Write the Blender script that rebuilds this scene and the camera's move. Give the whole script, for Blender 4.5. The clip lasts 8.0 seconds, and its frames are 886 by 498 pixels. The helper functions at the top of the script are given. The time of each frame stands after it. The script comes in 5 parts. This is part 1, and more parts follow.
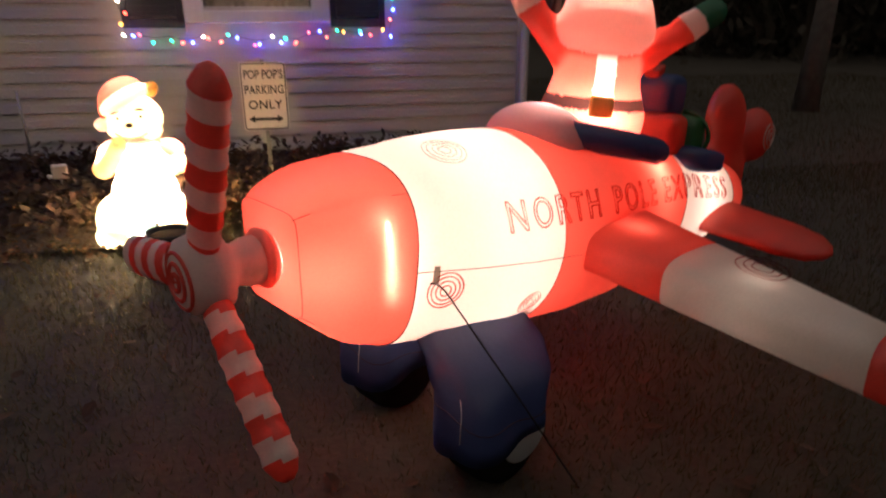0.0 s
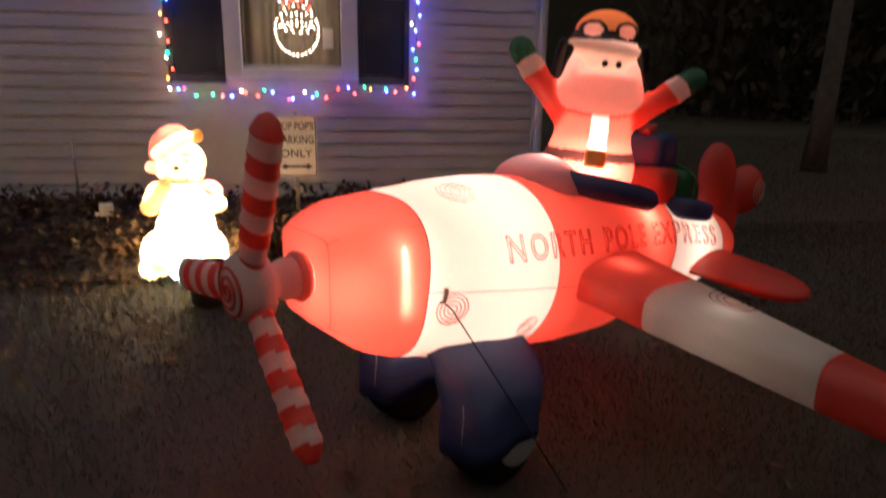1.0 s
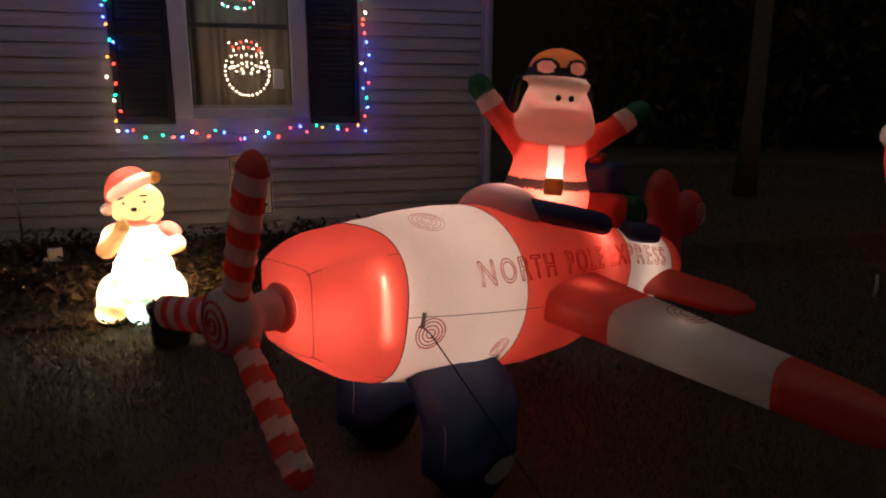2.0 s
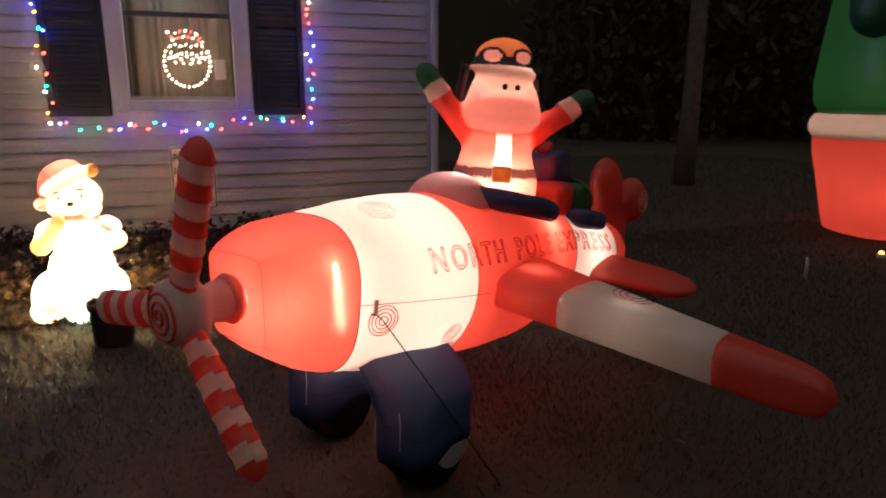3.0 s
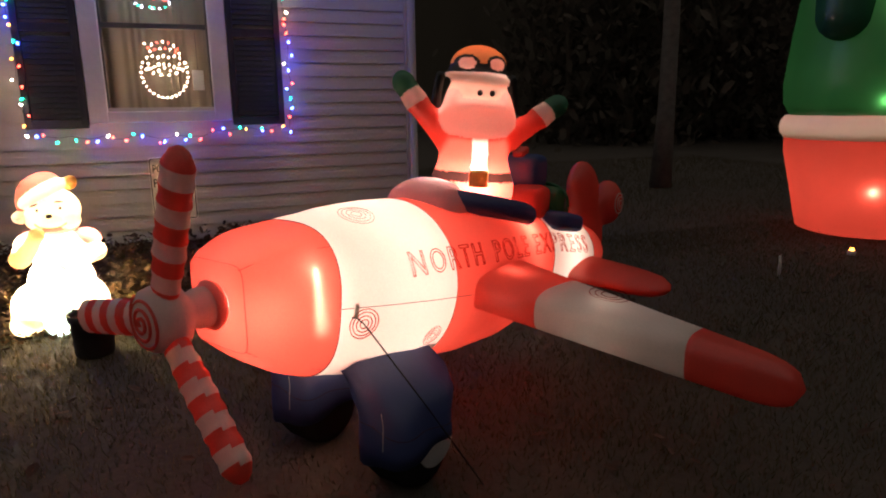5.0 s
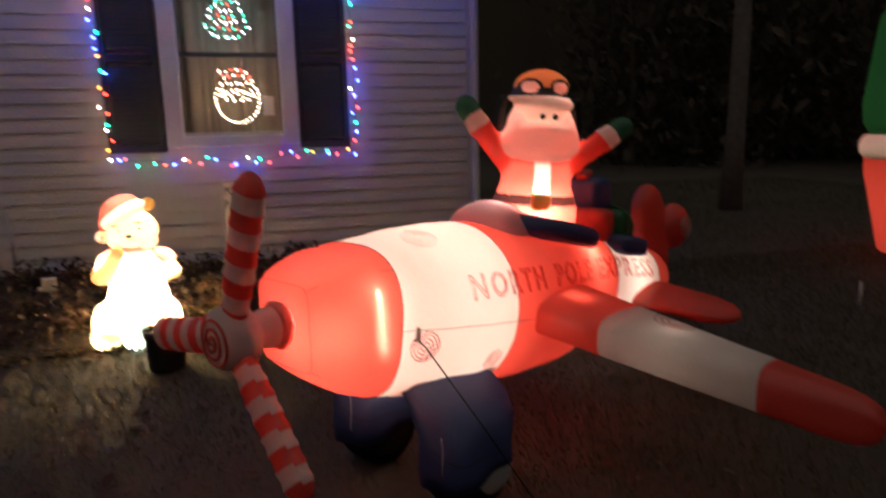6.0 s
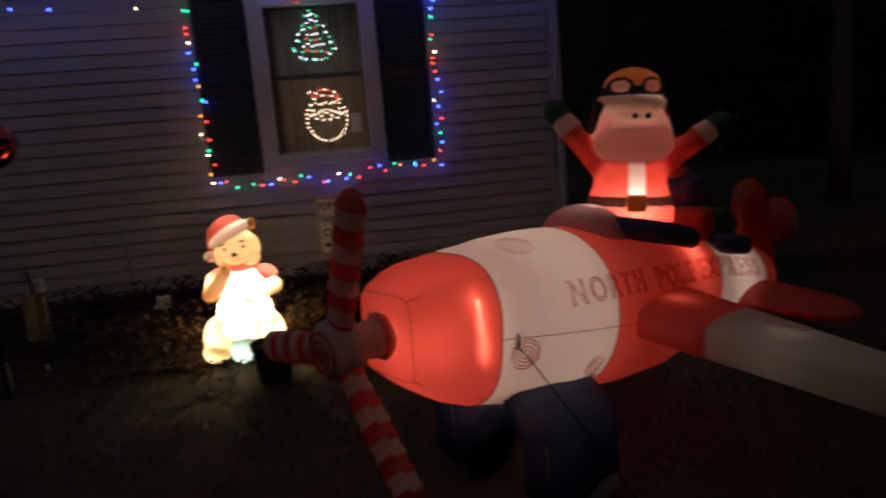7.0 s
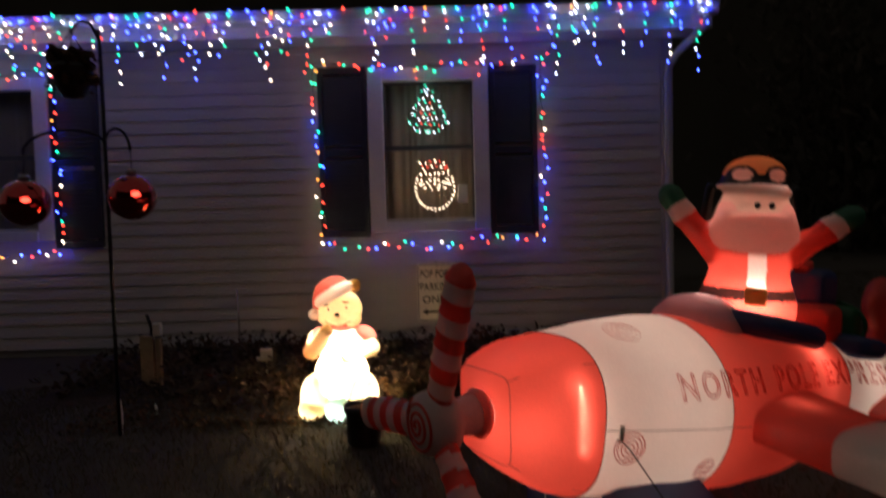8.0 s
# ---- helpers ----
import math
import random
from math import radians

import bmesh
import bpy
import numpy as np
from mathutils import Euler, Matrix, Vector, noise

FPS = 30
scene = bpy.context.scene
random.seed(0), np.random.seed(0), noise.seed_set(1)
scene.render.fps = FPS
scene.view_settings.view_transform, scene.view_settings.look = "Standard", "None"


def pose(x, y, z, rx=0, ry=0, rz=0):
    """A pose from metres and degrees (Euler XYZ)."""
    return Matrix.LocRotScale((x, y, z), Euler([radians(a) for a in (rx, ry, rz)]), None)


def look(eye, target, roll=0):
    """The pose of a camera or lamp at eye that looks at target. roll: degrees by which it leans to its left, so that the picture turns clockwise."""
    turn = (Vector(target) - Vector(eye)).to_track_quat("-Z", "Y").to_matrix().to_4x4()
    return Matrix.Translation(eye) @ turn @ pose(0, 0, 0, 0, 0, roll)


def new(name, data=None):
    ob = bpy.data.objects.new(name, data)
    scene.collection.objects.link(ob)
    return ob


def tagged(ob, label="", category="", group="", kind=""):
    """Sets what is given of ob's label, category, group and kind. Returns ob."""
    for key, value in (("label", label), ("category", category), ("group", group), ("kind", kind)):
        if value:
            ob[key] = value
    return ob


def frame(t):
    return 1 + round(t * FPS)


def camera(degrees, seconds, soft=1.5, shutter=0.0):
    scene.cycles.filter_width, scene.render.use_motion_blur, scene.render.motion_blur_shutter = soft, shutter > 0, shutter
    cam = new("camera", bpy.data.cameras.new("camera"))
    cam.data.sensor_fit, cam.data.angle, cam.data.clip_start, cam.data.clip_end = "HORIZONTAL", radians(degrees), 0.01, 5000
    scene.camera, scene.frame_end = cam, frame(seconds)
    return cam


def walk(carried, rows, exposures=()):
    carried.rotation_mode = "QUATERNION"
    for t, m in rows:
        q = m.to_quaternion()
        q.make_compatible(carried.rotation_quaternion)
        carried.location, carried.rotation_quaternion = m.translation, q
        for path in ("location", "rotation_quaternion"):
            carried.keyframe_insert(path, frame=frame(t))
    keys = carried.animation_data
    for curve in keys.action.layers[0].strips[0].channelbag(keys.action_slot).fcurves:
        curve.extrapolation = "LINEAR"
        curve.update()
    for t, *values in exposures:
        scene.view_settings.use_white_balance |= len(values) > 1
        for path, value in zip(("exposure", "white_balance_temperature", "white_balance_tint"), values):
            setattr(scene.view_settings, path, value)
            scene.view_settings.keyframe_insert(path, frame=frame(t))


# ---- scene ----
cam = camera(68.1, 8.0, soft=2.0, shutter=0.5)
PATH = [
    (0, (0.051, 0.525, 1.182), (0.439, 2.362, 0.492), 0.1),
    (0.2, (0.052, 0.435, 1.184), (0.421, 2.302, 0.568), 1.3),
    (0.5, (0.052, 0.325, 1.188), (0.301, 2.227, 0.619), -1.2),
    (0.8, (0.042, 0.266, 1.195), (0.364, 2.14, 0.575), 2.5),
    (1, (0.02, 0.243, 1.2), (0.362, 2.139, 0.664), 1.1),
    (1.3, (-0.035, 0.212, 1.206), (0.334, 2.13, 0.775), 1.8),
    (1.5, (-0.061, 0.195, 1.207), (0.38, 2.1, 0.79), 0.1),
    (2.8, (-0.089, 0.165, 1.176), (0.517, 2.016, 0.724), 1.1),
    (3, (-0.092, 0.161, 1.179), (0.562, 1.997, 0.73), -0.0),
    (3.5, (-0.085, 0.143, 1.174), (0.594, 1.976, 0.752), -1.0),
    (4, (-0.088, 0.127, 1.177), (0.578, 1.963, 0.745), -1.1),
    (4.5, (-0.088, 0.123, 1.174), (0.608, 1.946, 0.737), -0.1),
    (4.7, (-0.09, 0.12, 1.176), (0.619, 1.939, 0.744), -0.7),
    (5.8, (-0.1, 0.11, 1.175), (0.525, 1.965, 0.762), -1.4),
    (6, (-0.098, 0.114, 1.187), (0.437, 2.007, 0.823), -1.3),
    (6.2, (-0.103, 0.109, 1.187), (0.362, 2.035, 0.917), -1.1),
    (6.5, (-0.119, 0.1, 1.186), (0.254, 2.049, 0.937), -2.7),
    (6.8, (-0.126, 0.106, 1.191), (0.257, 2.043, 0.874), -3.7),
    (7, (-0.131, 0.114, 1.194), (0.152, 2.067, 0.865), -4.9),
    (7.3, (-0.146, 0.125, 1.194), (0.002, 2.098, 0.9), -2.9),
    (7.5, (-0.156, 0.128, 1.195), (-0.026, 2.109, 0.957), -2.3),
    (7.8, (-0.164, 0.125, 1.204), (-0.113, 2.115, 1.01), -2.7),
    (8, (-0.166, 0.121, 1.215), (-0.156, 2.119, 1.112), -1.5),
]
walk(cam, [(t, look(eye, target, roll)) for t, eye, target, roll in PATH],
     exposures=[(0, 0.48), (0.2, 0.3), (0.5, -0.42), (0.8, 0.2), (1.0, 0.36), (1.2, -0.1), (1.5, -1.18), (1.7, -1.4), (2.8, 0.26), (3.0, 0.26), (4.7, 0.26), (5.8, 0.24), (6.0, 0.05), (6.5, -1.85), (7.0, -1.85), (7.5, -1.7), (8.0, -1.3)])


# ---------------------------------------------------------------- world and light
world = bpy.data.worlds.new("night")
scene.world = world
world.use_nodes = True
wn = world.node_tree
bg = wn.nodes["Background"]
bg.inputs["Color"].default_value = (0.52, 0.46, 0.42, 1)
bg.inputs["Strength"].default_value = 0.36


def lamp(name, where, watts, colour, size=0.02, parent=None):
    data = bpy.data.lights.new(name, "POINT")
    data.energy, data.color, data.shadow_soft_size = watts, colour, size
    ob = new(name, data)
    ob.parent = parent
    ob.location = where
    return ob


WARM = (1.0, 0.79, 0.66)

# ---------------------------------------------------------------- materials


def mat(name):
    m = bpy.data.materials.new(name)
    m.use_nodes = True
    nt = m.node_tree
    nt.nodes.clear()
    return m, nt


def node(nt, kind, **values):
    n = nt.nodes.new(kind)
    for k, v in values.items():
        n.inputs[k.replace("_", " ")].default_value = v
    return n


def varied(nt, colour, scale, amount, scale2=None, rnd=0.0):
    """A colour socket with variation at two scales about a base colour."""
    tc = nt.nodes.new("ShaderNodeTexCoord")
    a = node(nt, "ShaderNodeTexNoise", Scale=scale, Detail=6.0)
    b = node(nt, "ShaderNodeTexNoise", Scale=scale2 or scale * 9, Detail=4.0)
    nt.links.new(tc.outputs["Object"], a.inputs["Vector"])
    nt.links.new(tc.outputs["Object"], b.inputs["Vector"])
    add = nt.nodes.new("ShaderNodeMath")
    add.operation = "ADD"
    nt.links.new(a.outputs["Fac"], add.inputs[0])
    nt.links.new(b.outputs["Fac"], add.inputs[1])
    value = add.outputs[0]
    if rnd:
        info = nt.nodes.new("ShaderNodeObjectInfo")
        mul = nt.nodes.new("ShaderNodeMath")
        mul.operation = "MULTIPLY_ADD"
        nt.links.new(info.outputs["Random"], mul.inputs[0])
        mul.inputs[1].default_value = rnd
        nt.links.new(value, mul.inputs[2])
        value = mul.outputs[0]
    mr = node(nt, "ShaderNodeMapRange")
    mr.inputs["From Min"].default_value = 0.6
    mr.inputs["From Max"].default_value = 1.4 + rnd
    mr.inputs["To Min"].default_value = 1 - amount
    mr.inputs["To Max"].default_value = 1 + amount
    nt.links.new(value, mr.inputs["Value"])
    mix = nt.nodes.new("ShaderNodeVectorMath")
    mix.operation = "SCALE"
    mix.inputs[0].default_value = colour[:3]
    nt.links.new(mr.outputs["Result"], mix.inputs["Scale"])
    return mix.outputs["Vector"], b.outputs["Fac"], a.outputs["Fac"]


def bumped(nt, height, strength, distance):
    bump = node(nt, "ShaderNodeBump", Strength=strength, Distance=distance)
    nt.links.new(height, bump.inputs["Height"])
    return bump.outputs["Normal"]


def solid(name, colour, rough=0.6, metal=0.0, scale=6.0, amount=0.15, bump=0.2, dist=0.002, rnd=0.0, coat=0.0, scale2=None):
    m, nt = mat(name)
    col, fine, _ = varied(nt, colour, scale, amount, scale2, rnd)
    p = node(nt, "ShaderNodeBsdfPrincipled", Roughness=rough, Metallic=metal)
    p.inputs["Coat Weight"].default_value = coat
    nt.links.new(col, p.inputs["Base Color"])
    if bump:
        nt.links.new(bumped(nt, fine, bump, dist), p.inputs["Normal"])
    out = nt.nodes.new("ShaderNodeOutputMaterial")
    nt.links.new(p.outputs[0], out.inputs["Surface"])
    return m


def fabric(name, colour, through_part=0.5, gloss=0.05, rough=0.35, wrinkle=0.4):
    """Thin nylon or blown plastic: part of the light goes through it."""
    m, nt = mat(name)
    col, fine, broad = varied(nt, colour, 5.0, 0.08, 160.0)
    d = nt.nodes.new("ShaderNodeBsdfDiffuse")
    t = nt.nodes.new("ShaderNodeBsdfTranslucent")
    g = node(nt, "ShaderNodeBsdfGlossy", Roughness=rough)
    nrm = bumped(nt, broad, wrinkle, 0.02)
    for n in (d, t):
        nt.links.new(col, n.inputs["Color"])
    for n in (d, t, g):
        nt.links.new(nrm, n.inputs["Normal"])
    mix = node(nt, "ShaderNodeMixShader", Fac=through_part)
    nt.links.new(d.outputs[0], mix.inputs[1])
    nt.links.new(t.outputs[0], mix.inputs[2])
    mix2 = node(nt, "ShaderNodeMixShader", Fac=gloss)
    nt.links.new(mix.outputs[0], mix2.inputs[1])
    nt.links.new(g.outputs[0], mix2.inputs[2])
    out = nt.nodes.new("ShaderNodeOutputMaterial")
    nt.links.new(mix2.outputs[0], out.inputs["Surface"])
    return m


def glowing(name, colour, strength):
    m, nt = mat(name)
    e = node(nt, "ShaderNodeEmission", Color=(*colour, 1), Strength=strength)
    out = nt.nodes.new("ShaderNodeOutputMaterial")
    nt.links.new(e.outputs[0], out.inputs["Surface"])
    return m


def glass(name):
    m, nt = mat(name)
    tr = node(nt, "ShaderNodeBsdfTransparent", Color=(0.93, 0.95, 0.95, 1))
    g = node(nt, "ShaderNodeBsdfGlossy", Roughness=0.03)
    fr = node(nt, "ShaderNodeFresnel", IOR=1.45)
    mix = nt.nodes.new("ShaderNodeMixShader")
    nt.links.new(fr.outputs[0], mix.inputs[0])
    nt.links.new(tr.outputs[0], mix.inputs[1])
    nt.links.new(g.outputs[0], mix.inputs[2])
    out = nt.nodes.new("ShaderNodeOutputMaterial")
    nt.links.new(mix.outputs[0], out.inputs["Surface"])
    return m


def ink(name, tint):
    """Printed ink: it filters the light of the cloth under it."""
    m, nt = mat(name)
    tr = node(nt, "ShaderNodeBsdfTransparent", Color=(*tint, 1))
    d = node(nt, "ShaderNodeBsdfDiffuse", Color=(0.35, 0.03, 0.03, 1))
    mix = node(nt, "ShaderNodeMixShader", Fac=0.06)
    nt.links.new(tr.outputs[0], mix.inputs[1])
    nt.links.new(d.outputs[0], mix.inputs[2])
    out = nt.nodes.new("ShaderNodeOutputMaterial")
    nt.links.new(mix.outputs[0], out.inputs["Surface"])
    return m


M_RED = fabric("red_nylon", (0.78, 0.105, 0.074))
M_WHITE = fabric("white_nylon", (0.80, 0.74, 0.68))
M_PINK = fabric("pink_nylon", (0.80, 0.43, 0.37))
M_SKIN = fabric("pale_skin_nylon", (0.80, 0.55, 0.44))
# Dimmed copy of green nylon: shade of unlit parts is put into the colour.
M_GREEN_DIM = fabric("dim_green_nylon", (0.025, 0.13, 0.065), 0.08)
M_BELT = fabric("brown_belt_nylon", (0.035, 0.012, 0.010), 0.35)
M_FUR = fabric("white_plush", (0.80, 0.70, 0.64), wrinkle=0.6)
M_ORANGE = fabric("tan_nylon", (0.56, 0.20, 0.065))
M_NAVY = fabric("navy_nylon", (0.058, 0.080, 0.215), 0.3)
M_BLACKN = fabric("black_nylon", (0.012, 0.011, 0.011), 0.15)
M_GREEN = fabric("green_nylon", (0.03, 0.17, 0.06), 0.4)
M_GREY = fabric("grey_nylon", (0.66, 0.66, 0.66), 0.3)
M_GOLD = fabric("gold_nylon", (0.82, 0.60, 0.22))
M_STITCH = solid("stitching", (0.06, 0.02, 0.02), 0.8)
M_PRINT = ink("printed_ink", (0.80, 0.38, 0.35))
M_BUBBLE = fabric("pale_pink_nylon", (0.84, 0.56, 0.54))
M_CORD = solid("black_cord", (0.012, 0.012, 0.013), 0.7)
M_BEAR = fabric("honey_plastic", (0.92, 0.77, 0.47), 0.55, 0.06, 0.25, 0.05)
M_BRED = fabric("red_plastic", (0.74, 0.17, 0.14), 0.5, 0.06, 0.25, 0.05)
M_BWHITE = fabric("white_plastic", (0.86, 0.82, 0.76), 0.55, 0.06, 0.25, 0.05)
M_BBLUE = fabric("pale_blue_plastic", (0.42, 0.66, 0.66), 0.5, 0.06, 0.25, 0.05)
M_PAINT = solid("black_paint", (0.015, 0.012, 0.012), 0.5)
M_SIDING = solid("vinyl_siding", (0.50, 0.47, 0.44), 0.5, 0, 1.5, 0.10, 0.15, 0.001, 0.12, 0.0, 60)
M_TRIM = solid("white_trim", (0.72, 0.72, 0.74), 0.45, 0, 3, 0.07, 0.1)
# The sash stands in shadow; that shade is put into this dark grey.
M_SASH = solid("shaded_sash", (0.10, 0.095, 0.09), 0.5, 0.2, 4, 0.1, 0.1)
M_SHUTTER = solid("dark_shutter", (0.020, 0.022, 0.035), 0.5, 0, 3, 0.2, 0.15)
M_CURTAIN = solid("curtain_cloth", (0.42, 0.34, 0.26), 0.9, 0, 4, 0.12, 0.3)
M_ROOF = solid("asphalt_shingle", (0.045, 0.042, 0.04), 0.9, 0, 8, 0.3, 0.8, 0.004)
M_GLASS = glass("window_glass")
M_SIGN = solid("sign_enamel", (0.82, 0.79, 0.74), 0.35, 0, 4, 0.06, 0.05)
M_INK = solid("sign_ink", (0.015, 0.015, 0.016), 0.5)
M_STEEL = solid("galvanised_steel", (0.32, 0.31, 0.30), 0.4, 0.9, 12, 0.2, 0.2)
M_IRON = solid("black_iron", (0.014, 0.014, 0.015), 0.45, 0.4, 12, 0.2, 0.2)
M_POT = solid("black_planter", (0.016, 0.014, 0.013), 0.55, 0, 10, 0.3, 0.3)
M_SOIL = solid("potting_soil", (0.10, 0.055, 0.032), 0.95, 0, 30, 0.4, 1.0, 0.01)
M_GROUND = solid("lawn_soil", (0.046, 0.037, 0.026), 0.95, 0, 1.3, 0.35, 0.35, 0.008, 0, 0, 45)
M_MULCH = solid("bark_mulch", (0.038, 0.024, 0.017), 0.95, 0, 9, 0.5, 1.0, 0.02)
M_BARK = solid("tree_bark", (0.15, 0.135, 0.12), 0.95, 0, 12, 0.4, 1.0, 0.02)
M_WOOD = solid("weathered_wood", (0.30, 0.22, 0.13), 0.8, 0, 14, 0.3, 0.5)
M_BALL = solid("red_lacquer", (0.45, 0.018, 0.015), 0.10, 1.0, 5, 0.1, 0.0, 0.001, 0, 1.0)
M_CONCRETE = solid("skirting_panel", (0.30, 0.28, 0.26), 0.8, 0, 3, 0.15, 0.3)
M_STAKE = solid("white_plastic_stake", (0.66, 0.62, 0.55), 0.5)


def islands(name, colours, rough=0.85, through_part=0.25):
    """For grass and leaves: each blade takes its own tone."""
    m, nt = mat(name)
    geo = nt.nodes.new("ShaderNodeNewGeometry")
    ramp = nt.nodes.new("ShaderNodeValToRGB")
    nt.links.new(geo.outputs["Random Per Island"], ramp.inputs["Fac"])
    els = ramp.color_ramp.elements
    els[0].color, els[1].color = (*colours[0], 1), (*colours[-1], 1)
    for i, c in enumerate(colours[1:-1]):
        e = els.new((i + 1) / (len(colours) - 1))
        e.color = (*c, 1)
    d = node(nt, "ShaderNodeBsdfDiffuse", Roughness=rough)
    t = nt.nodes.new("ShaderNodeBsdfTranslucent")
    for n in (d, t):
        nt.links.new(ramp.outputs["Color"], n.inputs["Color"])
    mix = node(nt, "ShaderNodeMixShader", Fac=through_part)
    nt.links.new(d.outputs[0], mix.inputs[1])
    nt.links.new(t.outputs[0], mix.inputs[2])
    out = nt.nodes.new("ShaderNodeOutputMaterial")
    nt.links.new(mix.outputs[0], out.inputs["Surface"])
    return m


M_GRASS = islands("grass_blade", [(0.090, 0.080, 0.042), (0.115, 0.096, 0.056), (0.135, 0.105, 0.068), (0.082, 0.078, 0.040)], 0.85, 0.5)
M_LEAF = islands("dry_leaf", [(0.075, 0.048, 0.036), (0.11, 0.075, 0.058), (0.045, 0.031, 0.024), (0.16, 0.12, 0.095)])
M_SHRUB = islands("dark_shrub", [(0.055, 0.04, 0.028), (0.10, 0.06, 0.04), (0.15, 0.09, 0.055), (0.035, 0.04, 0.02)])

M_WOODS = islands("dark_woods", [(0.09, 0.075, 0.06), (0.12, 0.10, 0.08), (0.07, 0.065, 0.05), (0.10, 0.085, 0.07)])

BULB = {
    "white": glowing("warm_white_bulb", (1.0, 0.80, 0.60), 20),
    "cool": glowing("cool_white_bulb", (0.66, 0.74, 1.0), 22),
    "red": glowing("red_bulb", (1.0, 0.05, 0.03), 13),
    "green": glowing("green_bulb", (0.01, 0.80, 0.36), 13),
    "blue": glowing("blue_bulb", (0.03, 0.06, 1.0), 52),
    "amber": glowing("amber_bulb", (1.0, 0.34, 0.05), 9),
    "inner": glowing("silhouette_bulb", (1.0, 0.74, 0.50), 22),
}

# ---------------------------------------------------------------- mesh helpers


def mesh_from(name, verts, faces, mats, idx=None, smooth=True):
    me = bpy.data.meshes.new(name)
    me.from_pydata([tuple(map(float, v)) for v in verts], [], [tuple(map(int, f)) for f in faces])
    for m in (mats if isinstance(mats, (list, tuple)) else [mats]):
        me.materials.append(m)
    if idx is not None:
        me.polygons.foreach_set("material_index", np.asarray(idx, dtype=np.int32))
    me.polygons.foreach_set("use_smooth", np.full(len(me.polygons), smooth, dtype=bool))
    me.update()
    return me


def from_bm(name, bm, mats, smooth=False):
    bmesh.ops.recalc_face_normals(bm, faces=bm.faces)
    me = bpy.data.meshes.new(name)
    bm.to_mesh(me)
    bm.free()
    for m in (mats if isinstance(mats, (list, tuple)) else [mats]):
        me.materials.append(m)
    me.polygons.foreach_set("use_smooth", np.full(len(me.polygons), smooth, dtype=bool))
    return me


def part(name, me, parent=None, label="", kind=""):
    ob = new(name, me)
    ob.parent = parent
    if label or kind:
        tagged(ob, label=label, kind=kind)
    return ob


def thing(name, m, label, category, group="", kind=""):
    ob = new(name)
    ob.matrix_basis = m
    return tagged(ob, label, category, group, kind)


def box_bm(x0, x1, y0, y1, z0, z1, bevel=0.0, bm=None):
    bm = bm or bmesh.new()
    r = bmesh.ops.create_cube(bm, size=1)
    bmesh.ops.transform(bm, matrix=Matrix.Translation(((x0 + x1) / 2, (y0 + y1) / 2, (z0 + z1) / 2)) @ Matrix.Diagonal((x1 - x0, y1 - y0, z1 - z0, 1)), verts=r["verts"])
    if bevel:
        es = {e for v in r["verts"] for e in v.link_edges}
        bmesh.ops.bevel(bm, geom=list(es), offset=bevel, segments=2, affect="EDGES", profile=0.5)
    return bm


def box_mesh(name, x0, x1, y0, y1, z0, z1, m, bevel=0.0):
    return from_bm(name, box_bm(x0, x1, y0, y1, z0, z1, bevel), m)


def loft(rings, cap0=True, cap1=True):
    """Quads between rings of equal count."""
    n = len(rings[0])
    v = [p for r in rings for p in r]
    fs = []
    for i in range(len(rings) - 1):
        for j in range(n):
            k = (j + 1) % n
            fs.append((i * n + j, i * n + k, (i + 1) * n + k, (i + 1) * n + j))
    if cap0:
        fs.append(tuple(range(n - 1, -1, -1)))
    if cap1:
        fs.append(tuple((len(rings) - 1) * n + j for j in range(n)))
    return v, fs


def tube(points, radius, sides=8, closed=False):
    """A round bar along points; radius a number or one for each point."""
    pts = [Vector(p) for p in points]
    rs = radius if isinstance(radius, (list, tuple)) else [radius] * len(pts)
    rings = []
    for i, p in enumerate(pts):
        a, b = pts[max(i - 1, 0)], pts[min(i + 1, len(pts) - 1)]
        d = (b - a).normalized()
        u = d.orthogonal().normalized() if i == 0 else (u - d * u.dot(d)).normalized()
        w = d.cross(u)
        rings.append([p + (u * math.cos(t) + w * math.sin(t)) * rs[i] for t in [2 * math.pi * j / sides for j in range(sides)]])
    return loft(rings)


def tube_mesh(name, points, radius, m, sides=8):
    v, f = tube(points, radius, sides)
    return mesh_from(name, v, f, m)


def turned(name, profile, m, sides=32, centre=(0, 0)):
    """A body of revolution from (radius, height) pairs."""
    rings = [[(centre[0] + max(r, 1e-4) * math.cos(2 * math.pi * j / sides), centre[1] + max(r, 1e-4) * math.sin(2 * math.pi * j / sides), z) for j in range(sides)] for r, z in profile]
    v, f = loft(rings)
    return mesh_from(name, v, f, m)


def ball(name, r, m, squash=1.0, sub=3):
    bm = bmesh.new()
    bmesh.ops.create_icosphere(bm, subdivisions=sub, radius=r)
    bmesh.ops.scale(bm, vec=(1, 1, squash), verts=bm.verts)
    return from_bm(name, bm, m, True)


